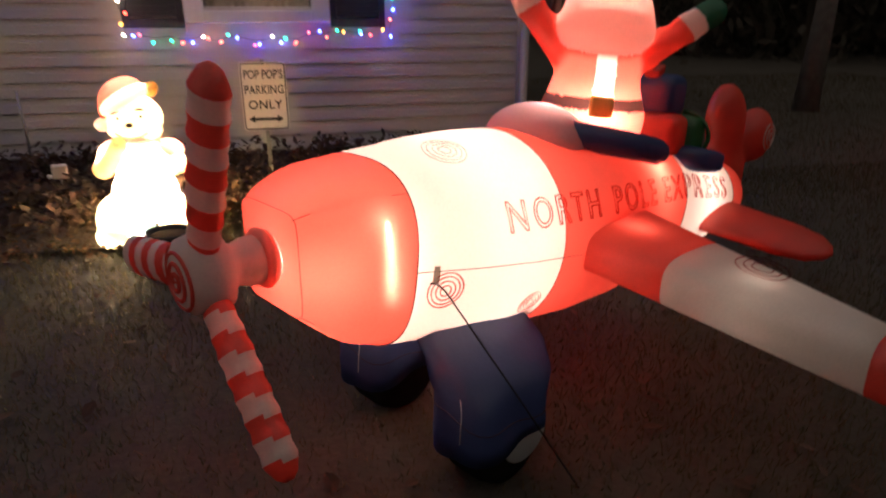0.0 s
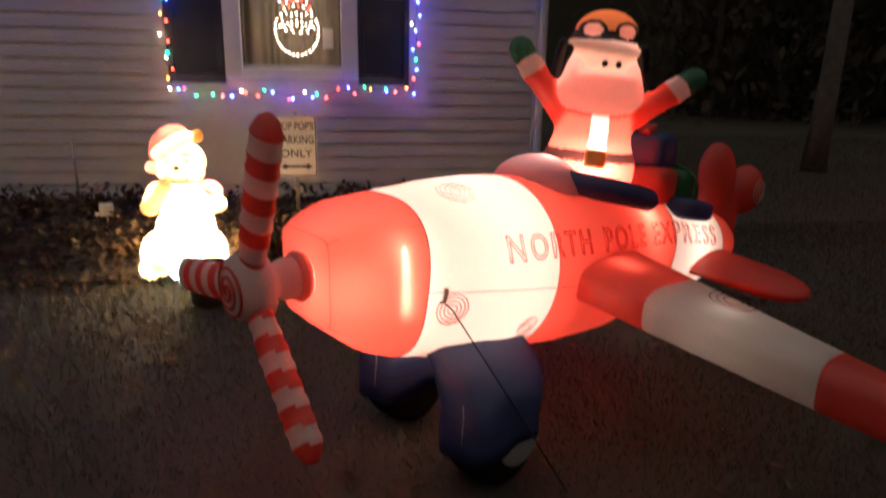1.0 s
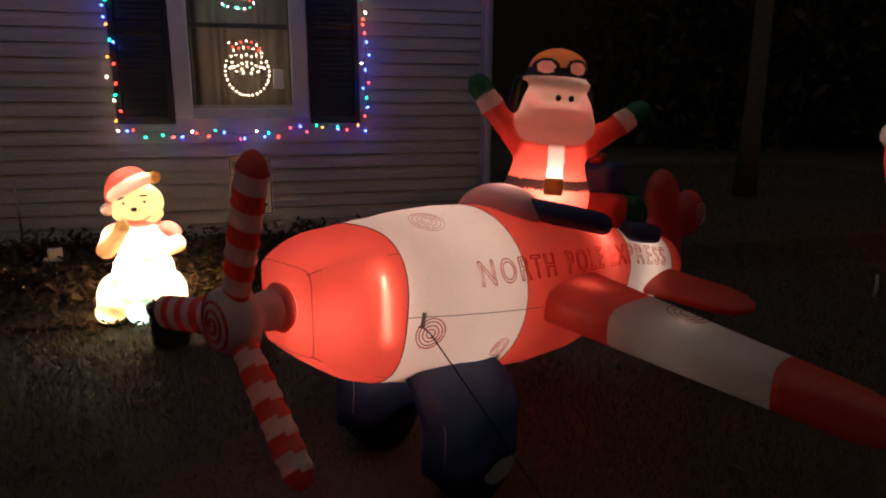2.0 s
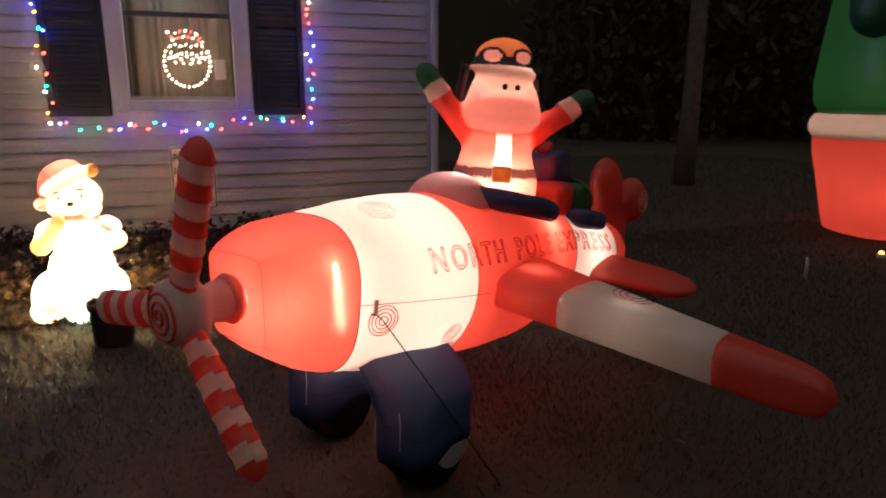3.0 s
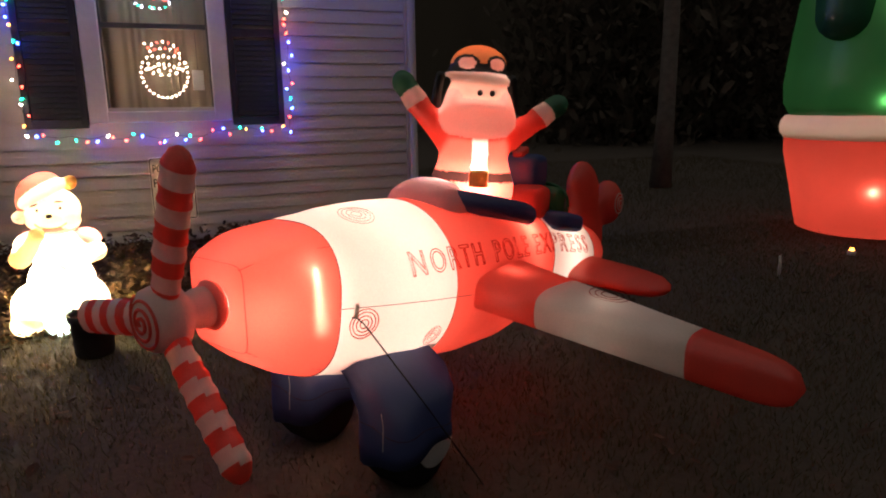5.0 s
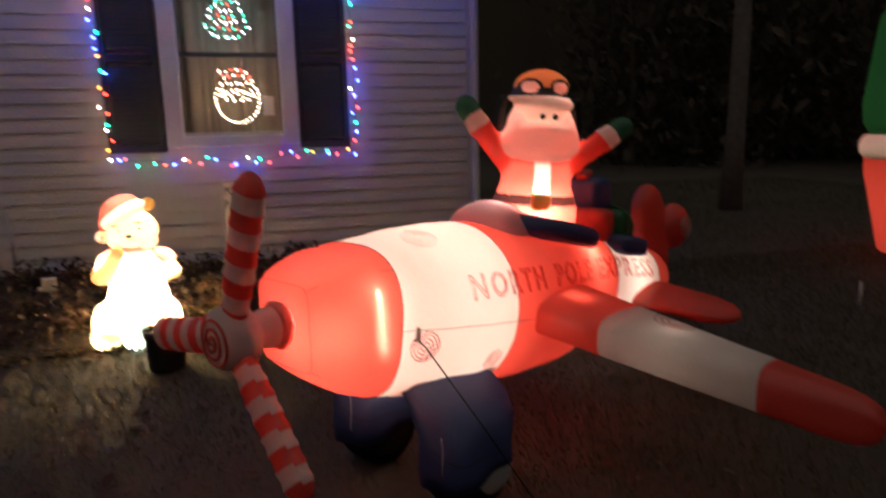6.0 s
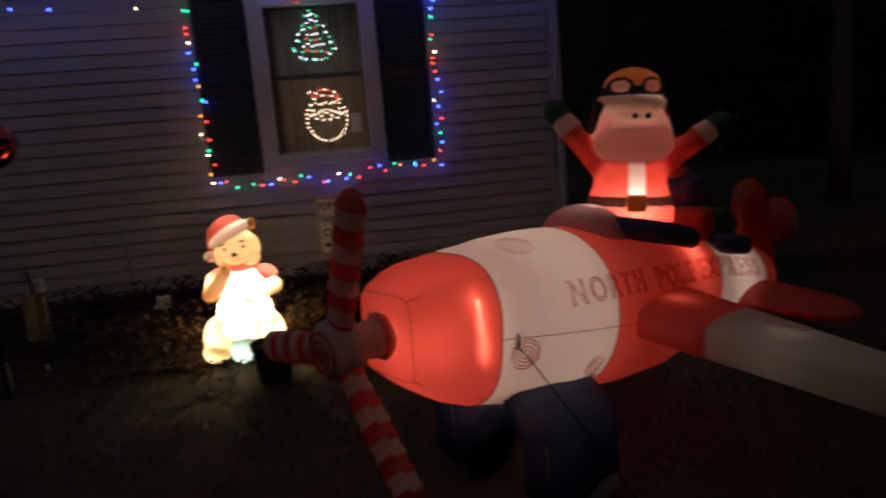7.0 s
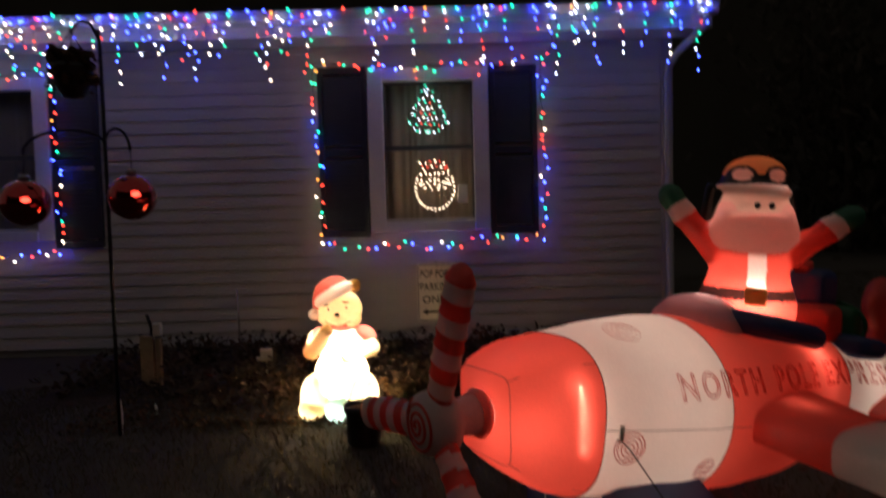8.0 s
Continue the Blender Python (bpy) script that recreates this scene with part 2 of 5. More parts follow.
def blob(name, prims, mats, lo, hi, step, blend):
    """One closed skin round ellipsoids and capsules, (kind, a, b, turn, material): blended, by surface nets."""
    ax = [np.arange(l, h + step, step) for l, h in zip(lo, hi)]
    X, Y, Z = np.meshgrid(*ax, indexing="ij")

    def dist(pr, x, y, z):
        if pr[0] == "e":
            c, r, e = pr[1], pr[2], pr[3]
            R = np.array(Euler([radians(q) for q in e]).to_matrix()).T
            d = np.stack([x - c[0], y - c[1], z - c[2]])
            q = np.tensordot(R, d, 1)
            k0 = np.sqrt(sum((q[i] / r[i]) ** 2 for i in range(3)))
            k1 = np.sqrt(sum((q[i] / r[i] ** 2) ** 2 for i in range(3))) + 1e-9
            return k0 * (k0 - 1) / k1
        a, b, r = np.array(pr[1]), np.array(pr[2]), pr[3]
        ba = b - a
        h = np.clip(((x - a[0]) * ba[0] + (y - a[1]) * ba[1] + (z - a[2]) * ba[2]) / ba.dot(ba), 0, 1)
        ra = r[0] + (r[1] - r[0]) * h
        return np.sqrt((x - a[0] - ba[0] * h) ** 2 + (y - a[1] - ba[1] * h) ** 2 + (z - a[2] - ba[2] * h) ** 2) - ra

    S = None
    for pr in prims:
        d = dist(pr, X, Y, Z)
        if S is None:
            S = d
        else:
            h = np.clip(0.5 + 0.5 * (S - d) / blend, 0, 1)
            S = S * (1 - h) + d * h - blend * h * (1 - h)
    neg = S < 0
    nx, ny, nz = S.shape
    acc = np.zeros((nx - 1, ny - 1, nz - 1, 3))
    cnt = np.zeros((nx - 1, ny - 1, nz - 1))
    cor = [(i, j, k) for i in (0, 1) for j in (0, 1) for k in (0, 1)]
    cut = lambda A, c: A[c[0]:nx - 1 + c[0], c[1]:ny - 1 + c[1], c[2]:nz - 1 + c[2]]
    for c in cor:
        for d in range(3):
            if c[d] == 0:
                e = list(c)
                e[d] = 1
                s0, s1 = cut(S, c), cut(S, e)
                cross = (s0 < 0) != (s1 < 0)
                t = np.where(cross, s0 / np.where(cross, s0 - s1, 1), 0)
                for q in range(3):
                    acc[..., q] += np.where(cross, c[q] + (t if q == d else 0), 0)
                cnt += cross
    used = cnt > 0
    ids = -np.ones(used.shape, dtype=int)
    ids[used] = np.arange(used.sum())
    base = np.stack(np.nonzero(used), 1)
    verts = np.array(lo) + step * (base + acc[used] / cnt[used][:, None])
    faces = []
    for d in range(3):
        e1, e2 = [(1, 2), (2, 0), (0, 1)][d]
        s0 = [slice(1, n - 1) for n in S.shape]
        s0[d] = slice(0, S.shape[d] - 1)
        s1 = list(s0)
        s1[d] = slice(1, S.shape[d])
        n0, n1 = neg[tuple(s0)], neg[tuple(s1)]
        loc = np.stack(np.nonzero(n0 != n1), 1)
        flip = n0[n0 != n1]
        off = np.ones(3, int)
        off[d] = 0
        loc = loc + off
        cell = []
        for a, b in ((1, 1), (0, 1), (0, 0), (1, 0)):
            q = loc.copy()
            q[:, e1] -= a
            q[:, e2] -= b
            cell.append(ids[q[:, 0], q[:, 1], q[:, 2]])
        f = np.stack(cell, 1)
        f[~flip] = f[~flip][:, ::-1]
        faces.append(f)
    F = np.concatenate(faces)
    F = F[(F >= 0).all(1)]
    mid = verts[F].mean(1)
    ds = np.stack([dist(pr, mid[:, 0], mid[:, 1], mid[:, 2]) for pr in prims])
    idx = np.array([pr[4] for pr in prims])[ds.argmin(0)]
    return verts, F, idx, mid


def letters(text, height, m, outline=0.0, fat=0.0, spacing=1.0):
    """A flat mesh of text, centred on its x, its base at y = 0."""
    cu = bpy.data.curves.new("text", "FONT")
    cu.body, cu.size, cu.align_x, cu.space_character = text, height / 0.69, "CENTER", spacing
    cu.resolution_u = 4
    if outline:
        cu.fill_mode, cu.bevel_depth, cu.bevel_resolution = "NONE", outline, 0
    else:
        cu.extrude, cu.offset = 0.001, fat
    ob = bpy.data.objects.new("text", cu)
    scene.collection.objects.link(ob)
    dg = bpy.context.evaluated_depsgraph_get()
    me = bpy.data.meshes.new_from_object(ob.evaluated_get(dg))
    bpy.data.objects.remove(ob)
    me.materials.clear()
    me.materials.append(m)
    return me


# ---------------------------------------------------------------- ground
def build_ground():
    v, f = [], []
    xs = [-400, -60, -15] + [-8 + 0.4 * i for i in range(46)] + [16, 60, 400]
    ys = [-400, -60, -12] + [-4 + 0.4 * i for i in range(41)] + [20, 60, 400]
    for y in ys:
        for x in xs:
            near = abs(x) < 12 and -5 < y < 13
            v.append((x, y, (0.018 * noise.noise((x * 0.7, y * 0.7, 0)) - 0.012) if near else -0.02))
    n = len(xs)
    for j in range(len(ys) - 1):
        for i in range(n - 1):
            f.append((j * n + i, j * n + i + 1, (j + 1) * n + i + 1, (j + 1) * n + i))
    tagged(part("ground", mesh_from("ground", v, f, M_GROUND)), "dark trampled winter lawn at night", "ground", kind="structure")


build_ground()


def scatter_blades(name, count, area, height, m, label, seed, keep=None):
    rnd = random.Random(seed)
    v, f = [], []
    while len(f) < count:
        x, y = rnd.uniform(area[0], area[1]), rnd.uniform(area[2], area[3])
        if keep and not keep(x, y, rnd):
            continue
        a, h, w = rnd.uniform(0, 6.28), height * rnd.uniform(0.4, 1.2), rnd.uniform(0.0012, 0.003)
        lean, b = h * rnd.uniform(0.2, 1.3), rnd.uniform(0, 6.28)
        k = len(v)
        v += [(x - w * math.cos(a), y - w * math.sin(a), -0.012), (x + w * math.cos(a), y + w * math.sin(a), -0.012), (x + lean * math.cos(b), y + lean * math.sin(b), h)]
        f.append((k, k + 1, k + 2))
    tagged(part(name, mesh_from(name, v, f, m, smooth=False)), label, "grass", kind="stuff")


scatter_blades("grass", 120000, (-4.0, 5.5, 0.7, 5.0), 0.024, M_GRASS, "short dull winter grass", 3)
scatter_blades("grass", 45000, (2.2, 10.5, 4.2, 12.0), 0.05, M_GRASS, "short dull winter grass", 4)


def leaf_shape(v, f, x, y, z, size, rnd, curl=0.3):
    a, tx, ty = rnd.uniform(0, 6.28), rnd.uniform(-curl, curl), rnd.uniform(-curl, curl)
    k = len(v)
    for u, w, h in ((-1, 0, 0.1), (-0.35, 0.5, 0.25), (0.4, 0.42, 0.2), (1, 0, 0.1), (0.4, -0.42, 0.2), (-0.35, -0.5, 0.25), (0, 0, 0)):
        px, py = u * size, w * size
        v.append((x + px * math.cos(a) - py * math.sin(a), y + px * math.sin(a) + py * math.cos(a), z + px * tx + py * ty + h * size * 0.6))
    for i in range(6):
        f.append((k + 6, k + i, k + (i + 1) % 6))


def scatter_leaves(name, count, spot, size, m, label, seed, height=0.0, curl=0.3):
    rnd = random.Random(seed)
    v, f = [], []
    for _ in range(count):
        x, y, z = spot(rnd)
        leaf_shape(v, f, x, y, z + rnd.random() ** 2 * height, size * rnd.uniform(0.5, 1.3), rnd, curl)
    tagged(part(name, mesh_from(name, v, f, m, smooth=False)), label, "leaves", kind="stuff")


scatter_leaves("fallen_leaves", 260, lambda r: (r.uniform(-3, 4.5), r.uniform(0.9, 4.2), 0.014), 0.035, M_LEAF, "brown fallen leaves scattered on the grass", 5)

# ---------------------------------------------------------------- house
WALL_Y, CORNER_X, LEFT_X = 6.20, 1.99, -7.5
EAVE_Z = 2.78
WIN1 = (-0.79, 0.31, 1.072, 2.557)
WIN2 = (-4.80, -3.70, 1.072, 2.557)


def opening(w):
    return (w[0] + 0.138, w[1] - 0.140, w[2] + 0.12, w[3] - 0.11)


def build_wall():
    o1, o2 = opening(WIN1), opening(WIN2)
    bm = bmesh.new()
    y0, y1 = WALL_Y + 0.014, WALL_Y + 0.16
    cuts = [(LEFT_X, o2[0]), (o2[1], o1[0]), (o1[1], CORNER_X - 0.01)]
    for a, b in cuts:
        box_bm(a, b, y0, y1, 0.05, EAVE_Z, bm=bm)
    for o in (o1, o2):
        box_bm(o[0], o[1], y0, y1, 0.05, o[2], bm=bm)
        box_bm(o[0], o[1], y0, y1, o[3], EAVE_Z, bm=bm)
    w = part("wall_front", from_bm("wall_front", bm, M_SIDING))
    tagged(w, "front wall of a house in pale horizontal vinyl siding", "wall", kind="structure")
    side = part("wall_side", box_mesh("wall_side", CORNER_X - 0.15, CORNER_X - 0.01, y1, 12.0, 0.05, EAVE_Z, M_SIDING))
    tagged(side, "side wall of the house in pale siding", "wall", kind="structure")
    back = part("wall_back", box_mesh("wall_back", LEFT_X, CORNER_X - 0.15, 9.6, 9.75, 0.0, EAVE_Z, M_SIDING))
    tagged(back, "plain inner wall behind the windows", "wall", kind="structure")
    left = part("wall_left", box_mesh("wall_left", LEFT_X - 0.15, LEFT_X, WALL_Y, 12.0, 0.05, EAVE_Z, M_SIDING))
    tagged(left, "far side wall of the house in pale siding", "wall", kind="structure")
    fl = part("floor", box_mesh("floor", LEFT_X, CORNER_X - 0.16, y1, 9.6, 0.35, 0.4, M_WOOD))
    tagged(fl, "floor inside the house", "floor", kind="structure")
    ce = part("ceiling", box_mesh("ceiling", LEFT_X, CORNER_X - 0.16, y1, 9.6, 2.7, 2.74, M_TRIM))
    tagged(ce, "white ceiling inside the house", "ceiling", kind="structure")
    return w


wall_front = build_wall()


def trim_piece(name, x0, x1, y0, y1, z0, z1, label, m=M_TRIM, bevel=0.004):
    return tagged(part(name, box_mesh(name, x0, x1, y0, y1, z0, z1, m, bevel)), label, "trim", kind="structure")


trim_piece("trim_corner", CORNER_X - 0.085, CORNER_X + 0.015, WALL_Y - 0.022, WALL_Y + 0.09, 0.06, EAVE_Z, "pale vinyl corner post of the house", M_SIDING)
trim_piece("soffit", LEFT_X, CORNER_X + 0.24, 5.86, WALL_Y + 0.012, EAVE_Z, EAVE_Z + 0.02, "white soffit under the eave")
trim_piece("fascia", LEFT_X, CORNER_X + 0.24, 5.835, 5.858, EAVE_Z - 0.01, EAVE_Z + 0.19, "white fascia board along the eave")
trim_piece("skirting", LEFT_X, CORNER_X - 0.01, WALL_Y + 0.03, WALL_Y + 0.05, -0.03, 0.05, "grey skirting panel at the foot of the wall", M_CONCRETE)


def build_roof():
    bm = bmesh.new()
    x0, x1 = LEFT_X - 0.2, CORNER_X + 0.28
    ps = [(5.80, EAVE_Z + 0.18), (9.2, 3.95), (12.6, EAVE_Z + 0.18), (12.6, EAVE_Z + 0.26), (9.2, 4.04), (5.80, EAVE_Z + 0.24)]
    a = [bm.verts.new((x0, y, z)) for y, z in ps]
    b = [bm.verts.new((x1, y, z)) for y, z in ps]
    bm.faces.new(a[::-1])
    bm.faces.new(b)
    for i in range(6):
        bm.faces.new((a[i], a[(i + 1) % 6], b[(i + 1) % 6], b[i]))
    tagged(part("roof", from_bm("roof", bm, M_ROOF)), "low dark shingled roof of the house", "roof", kind="structure")
    # gutter: an open trough along the fascia
    prof = [(5.832, 2.965), (5.832, 2.865), (5.79, 2.86), (5.745, 2.885), (5.728, 2.955), (5.722, 2.968), (5.731, 2.966), (5.750, 2.893), (5.79, 2.869), (5.824, 2.873), (5.824, 2.965)]
    rings = [[(x, y, z) for y, z in prof] for x in (LEFT_X, CORNER_X + 0.26)]
    v, f = loft(rings)
    tagged(part("gutter", mesh_from("gutter", v, f, M_TRIM, smooth=False)), "white metal rain gutter along the eave", "gutter", kind="structure")
    v, f = tube([(2.17, 5.79, 2.86), (2.17, 5.80, 2.80), (1.99, 6.04, 2.60), (1.945, 6.12, 2.50), (1.945, 6.13, 2.40), (1.945, 6.13, 0.15), (1.945, 6.05, 0.06)], 0.036, 8)
    tagged(part("downspout", mesh_from("downspout", v, f, M_SIDING)), "pale downspout with a slanted elbow at the corner", "downspout", kind="structure")


build_roof()


def shutter(x0, x1, z0, z1, group):
    s = thing("shutter", pose((x0 + x1) / 2, WALL_Y - 0.025, z0), "dark louvred window shutter beside the window", "shutter", group)
    w, h = (x1 - x0) / 2, z1 - z0
    for a, b in ((-w, -w + 0.05), (w - 0.05, w)):
        part("stile", box_mesh("stile", a, b, -0.018, 0.018, 0, h, M_SHUTTER, 0.003), s)
    for a, b in ((0, 0.07), (h * 0.5 - 0.035, h * 0.5 + 0.035), (h - 0.07, h)):
        part("rail", box_mesh("rail", -w + 0.05, w - 0.05, -0.016, 0.016, a, b, M_SHUTTER, 0.003), s)
    bm = box_bm(-w + 0.052, w - 0.052, -0.004, 0.004, -0.024, 0.024)
    bmesh.ops.rotate(bm, cent=(0, 0, 0), matrix=Matrix.Rotation(radians(-10), 3, "X"), verts=bm.verts)
    slat = from_bm("slat", bm, M_SHUTTER)
    z = 0.10
    while z < h - 0.09:
        if abs(z - h * 0.5) > 0.055:
            part("slat", slat, s).location = (0, 0, z)
        z += 0.042
    return s


shutter(-1.245, -0.80, 1.035, 2.58, "shutters")
shutter(0.318, 0.755, 1.035, 2.57, "shutters")
shutter(-3.685, -3.25, 1.0, 2.57, "shutters")


def window(name, w, label):
    o = opening(w)
    win = thing(name, pose(w[0], WALL_Y, w[2]), label, "window", kind="structure")
    W, H = w[1] - w[0], w[3] - w[2]
    a, b, c, d = o[0] - w[0], o[1] - w[0], o[2] - w[2], o[3] - w[2]
    fr = part("window_frame", box_mesh("frame", 0, a - 0.001, -0.045, 0.012, 0, H, M_TRIM, 0.006), win)
    part("window_frame", box_mesh("frame", b + 0.001, W, -0.045, 0.012, 0, H, M_TRIM, 0.006), win)
    part("window_frame", box_mesh("frame", a, b, -0.043, 0.012, d, H, M_TRIM, 0.006), win)
    part("window_sill", box_mesh("sill", a, b, -0.060, 0.012, 0.0, c - 0.03, M_TRIM, 0.006), win)
    mid = 1.845 - w[2]
    for z0, z1, y in ((c - 0.028, mid, 0.05), (mid, d, 0.07)):
        sash = part("sash", box_mesh("sash", a, a + 0.014, y - 0.02, y + 0.015, z0, z1, M_SASH, 0.003), win)
        part("sash_stile", box_mesh("sash_stile", b - 0.014, b, y - 0.02, y + 0.015, z0, z1, M_SASH, 0.003), sash)
        part("sash_rail", box_mesh("sash_rail", a + 0.015, b - 0.015, y - 0.02, y + 0.015, z0, z0 + 0.022, M_SASH, 0.003), sash)
        part("sash_rail", box_mesh("sash_rail", a + 0.015, b - 0.015, y - 0.02, y + 0.015, z1 - 0.02, z1, M_SASH, 0.003), sash)
        pane = part("pane", box_mesh("pane", a + 0.01, b - 0.01, y - 0.003, y + 0.001, z0 + 0.018, z1 - 0.016, M_GLASS), sash)
        pane.visible_shadow = False
    # pleated curtain behind the glass
    v, f = [], []
    n = 90
    for i in range(n + 1):
        x = o[0] - 0.06 + (o[1] - o[0] + 0.12) * i / n
        y = WALL_Y + 0.235 + 0.008 * math.sin(i * 0.83 + 2 * math.sin(i * 0.21)) + 0.010 * math.sin(i * 0.29 + 1)
        for k in (0, 0.004):
            v += [(x, y + k, 0.40), (x, y + k, o[3] + 0.08)]
    for i in range(n):
        for k in (0, 2):
            f.append((4 * i + k, 4 * i + 4 + k, 4 * i + 5 + k, 4 * i + 1 + k))
    tagged(part("curtain", mesh_from("curtain", v, f, M_CURTAIN)), "beige pleated curtain hanging behind the window", "curtain")
    return win


window("window_1", WIN1, "white double-hung window with wide trim")
window("window_2", WIN2, "white double-hung window with wide trim")

# ---------------------------------------------------------------- strings of lights


def bulb_mesh(size, m):
    bm = bmesh.new()
    bmesh.ops.create_icosphere(bm, subdivisions=1, radius=size)
    bmesh.ops.scale(bm, vec=(1, 1, 1.5), verts=bm.verts)
    return from_bm("bulb", bm, m, True)


def light_string(name, points, bulbs, label, size, wire=0.0022):
    s = thing(name, pose(*points[0]), label, "string lights")
    o = Vector(points[0])
    if isinstance(points[0][0], (int, float)):
        part("wire", tube_mesh("wire", [Vector(p) - o for p in points], wire, M_CORD, 5), s)
    for p, c in bulbs:
        b = part("bulb", BULB_ME[(size, c)], s)
        b.location = Vector(p) - o
        b.rotation_euler = (p[0] * 37 % 2.6 - 1.3, p[2] * 53 % 2.6 - 1.3, 0)
    return s


BULB_ME = {(z, c): bulb_mesh(z, m) for c, m in BULB.items() for z in (0.0065, 0.0085, 0.0105)}


def along(path, step, sag, rnd):
    """Points spaced along a path, slightly uneven."""
    out = []
    for a, b in zip(path, path[1:]):
        a, b = Vector(a), Vector(b)
        n = max(1, round((b - a).length / step))
        for i in range(n):
            t = i / n
            p = a.lerp(b, t)
            out.append(p + Vector((rnd.uniform(-0.018, 0.018), rnd.uniform(-0.012, 0.006), rnd.uniform(-0.02, 0.02) - sag * math.sin(math.pi * t) * (1 if abs((b - a).z) < 0.3 else 0))))
    out.append(Vector(path[-1]))
    return out


def window_string(x0, x1, z0, z1, seed):
    rnd = random.Random(seed)
    y = WALL_Y - 0.075
    pts = along([(x1, y, z1), (x1 + 0.02, y, z0 + 0.12), (x1 - 0.05, y, z0 + 0.03), (x0 + 0.02, y, z0), (x0 - 0.03, y, z1), (x1, y, z1)], 0.075, 0.05, rnd)
    seq = ["red", "blue", "green", "blue", "white", "red", "green", "blue", "amber", "red"]
    bulbs = [(p + Vector((rnd.uniform(-0.032, 0.032), -0.012, rnd.uniform(-0.04, 0.02))), seq[(i * 3 + rnd.randrange(3)) % 10]) for i, p in enumerate(pts[:-1])]
    light_string("window_light_string", pts, bulbs, "string of multicoloured bulbs lit round the window", 0.0105)


window_string(-1.25, 0.79, 0.99, 2.62, 11)
window_string(-5.2, -3.62, 0.95, 2.62, 12)


def icicle_string():
    rnd = random.Random(8)
    y = 5.715
    s = thing("icicle_light_string", pose(-5.6, y, 2.95), "icicle lights in white, blue and green hanging from the gutter", "string lights")
    o = Vector((-5.6, y, 2.95))
    top = [(x, y, 2.955 + rnd.uniform(-0.012, 0.012)) for x in np.arange(-5.6, 2.24, 0.068)]
    part("wire", tube_mesh("wire", [Vector(p) - o for p in top], 0.0022, M_CORD, 5), s)
    for k, q in enumerate(np.arange(-5.55, 2.2, 0.16)):
        b = part("bulb", BULB_ME[(0.0105, ["blue", "green", "red", "blue", "green", "amber"][(k * 5 + k // 4) % 6])], s)
        b.location = Vector((q + rnd.uniform(-0.04, 0.04), y - 0.012, 2.945 + rnd.uniform(-0.03, 0.02))) - o
    cols = ["white", "cool", "cool", "white", "blue", "blue", "blue", "green", "red"]
    i = 0
    for p in top:
        i += 1
        n = [5, 4, 7, 4, 3, 6, 8, 3, 5][i % 9] if rnd.random() < 0.85 else 3
        if rnd.random() < 0.27:
            continue
        drop = [Vector(p) - o]
        sway = rnd.uniform(-0.03, 0.03)
        for k in range(n):
            q = Vector((p[0] + sway * (k + 1) / n + rnd.uniform(-0.034, 0.034), y + rnd.uniform(-0.01, 0.01), p[2] - 0.02 - 0.078 * k + rnd.uniform(-0.03, 0.03)))
            drop.append(q - o)
            b = part("bulb", BULB_ME[(0.0085, rnd.choice(cols))], s)
            b.location = q - o
        part("drop_wire", tube_mesh("drop_wire", drop, 0.0018, M_CORD, 4), s)


icicle_string()


def tree_silhouette():
    """A small fir outline of lights behind the upper pane."""
    rnd = random.Random(4)
    y = WALL_Y + 0.045
    cx, zb, zt, hw = -0.245, 1.99, 2.41, 0.175
    edge = [(cx, y, zt), (cx + hw * 0.5, y, zt - 0.15), (cx + hw, y, zb + 0.09), (cx + hw * 0.55, y, zb + 0.02), (cx, y, zb), (cx - hw * 0.55, y, zb + 0.02), (cx - hw, y, zb + 0.09), (cx - hw * 0.5, y, zt - 0.15), (cx, y, zt)]
    pts = along(edge, 0.036, 0, rnd)
    bulbs = [(p, "green" if i % 2 == 0 else "cool") for i, p in enumerate(pts[:-1])]
    for row in range(1, 7):
        t = row / 7
        for k in range(row):
            u = (k + 0.5) / row * 2 - 1
            bulbs.append((Vector((cx + u * 0.82 * hw * t, y, zt - 0.04 - 0.36 * t + rnd.uniform(-0.012, 0.012))), ["red", "cool", "green", "white"][(row + 2 * k) % 4]))
    light_string("tree_light_silhouette", pts, bulbs, "lighted fir tree outline hung in the window", 0.0065)


tree_silhouette()


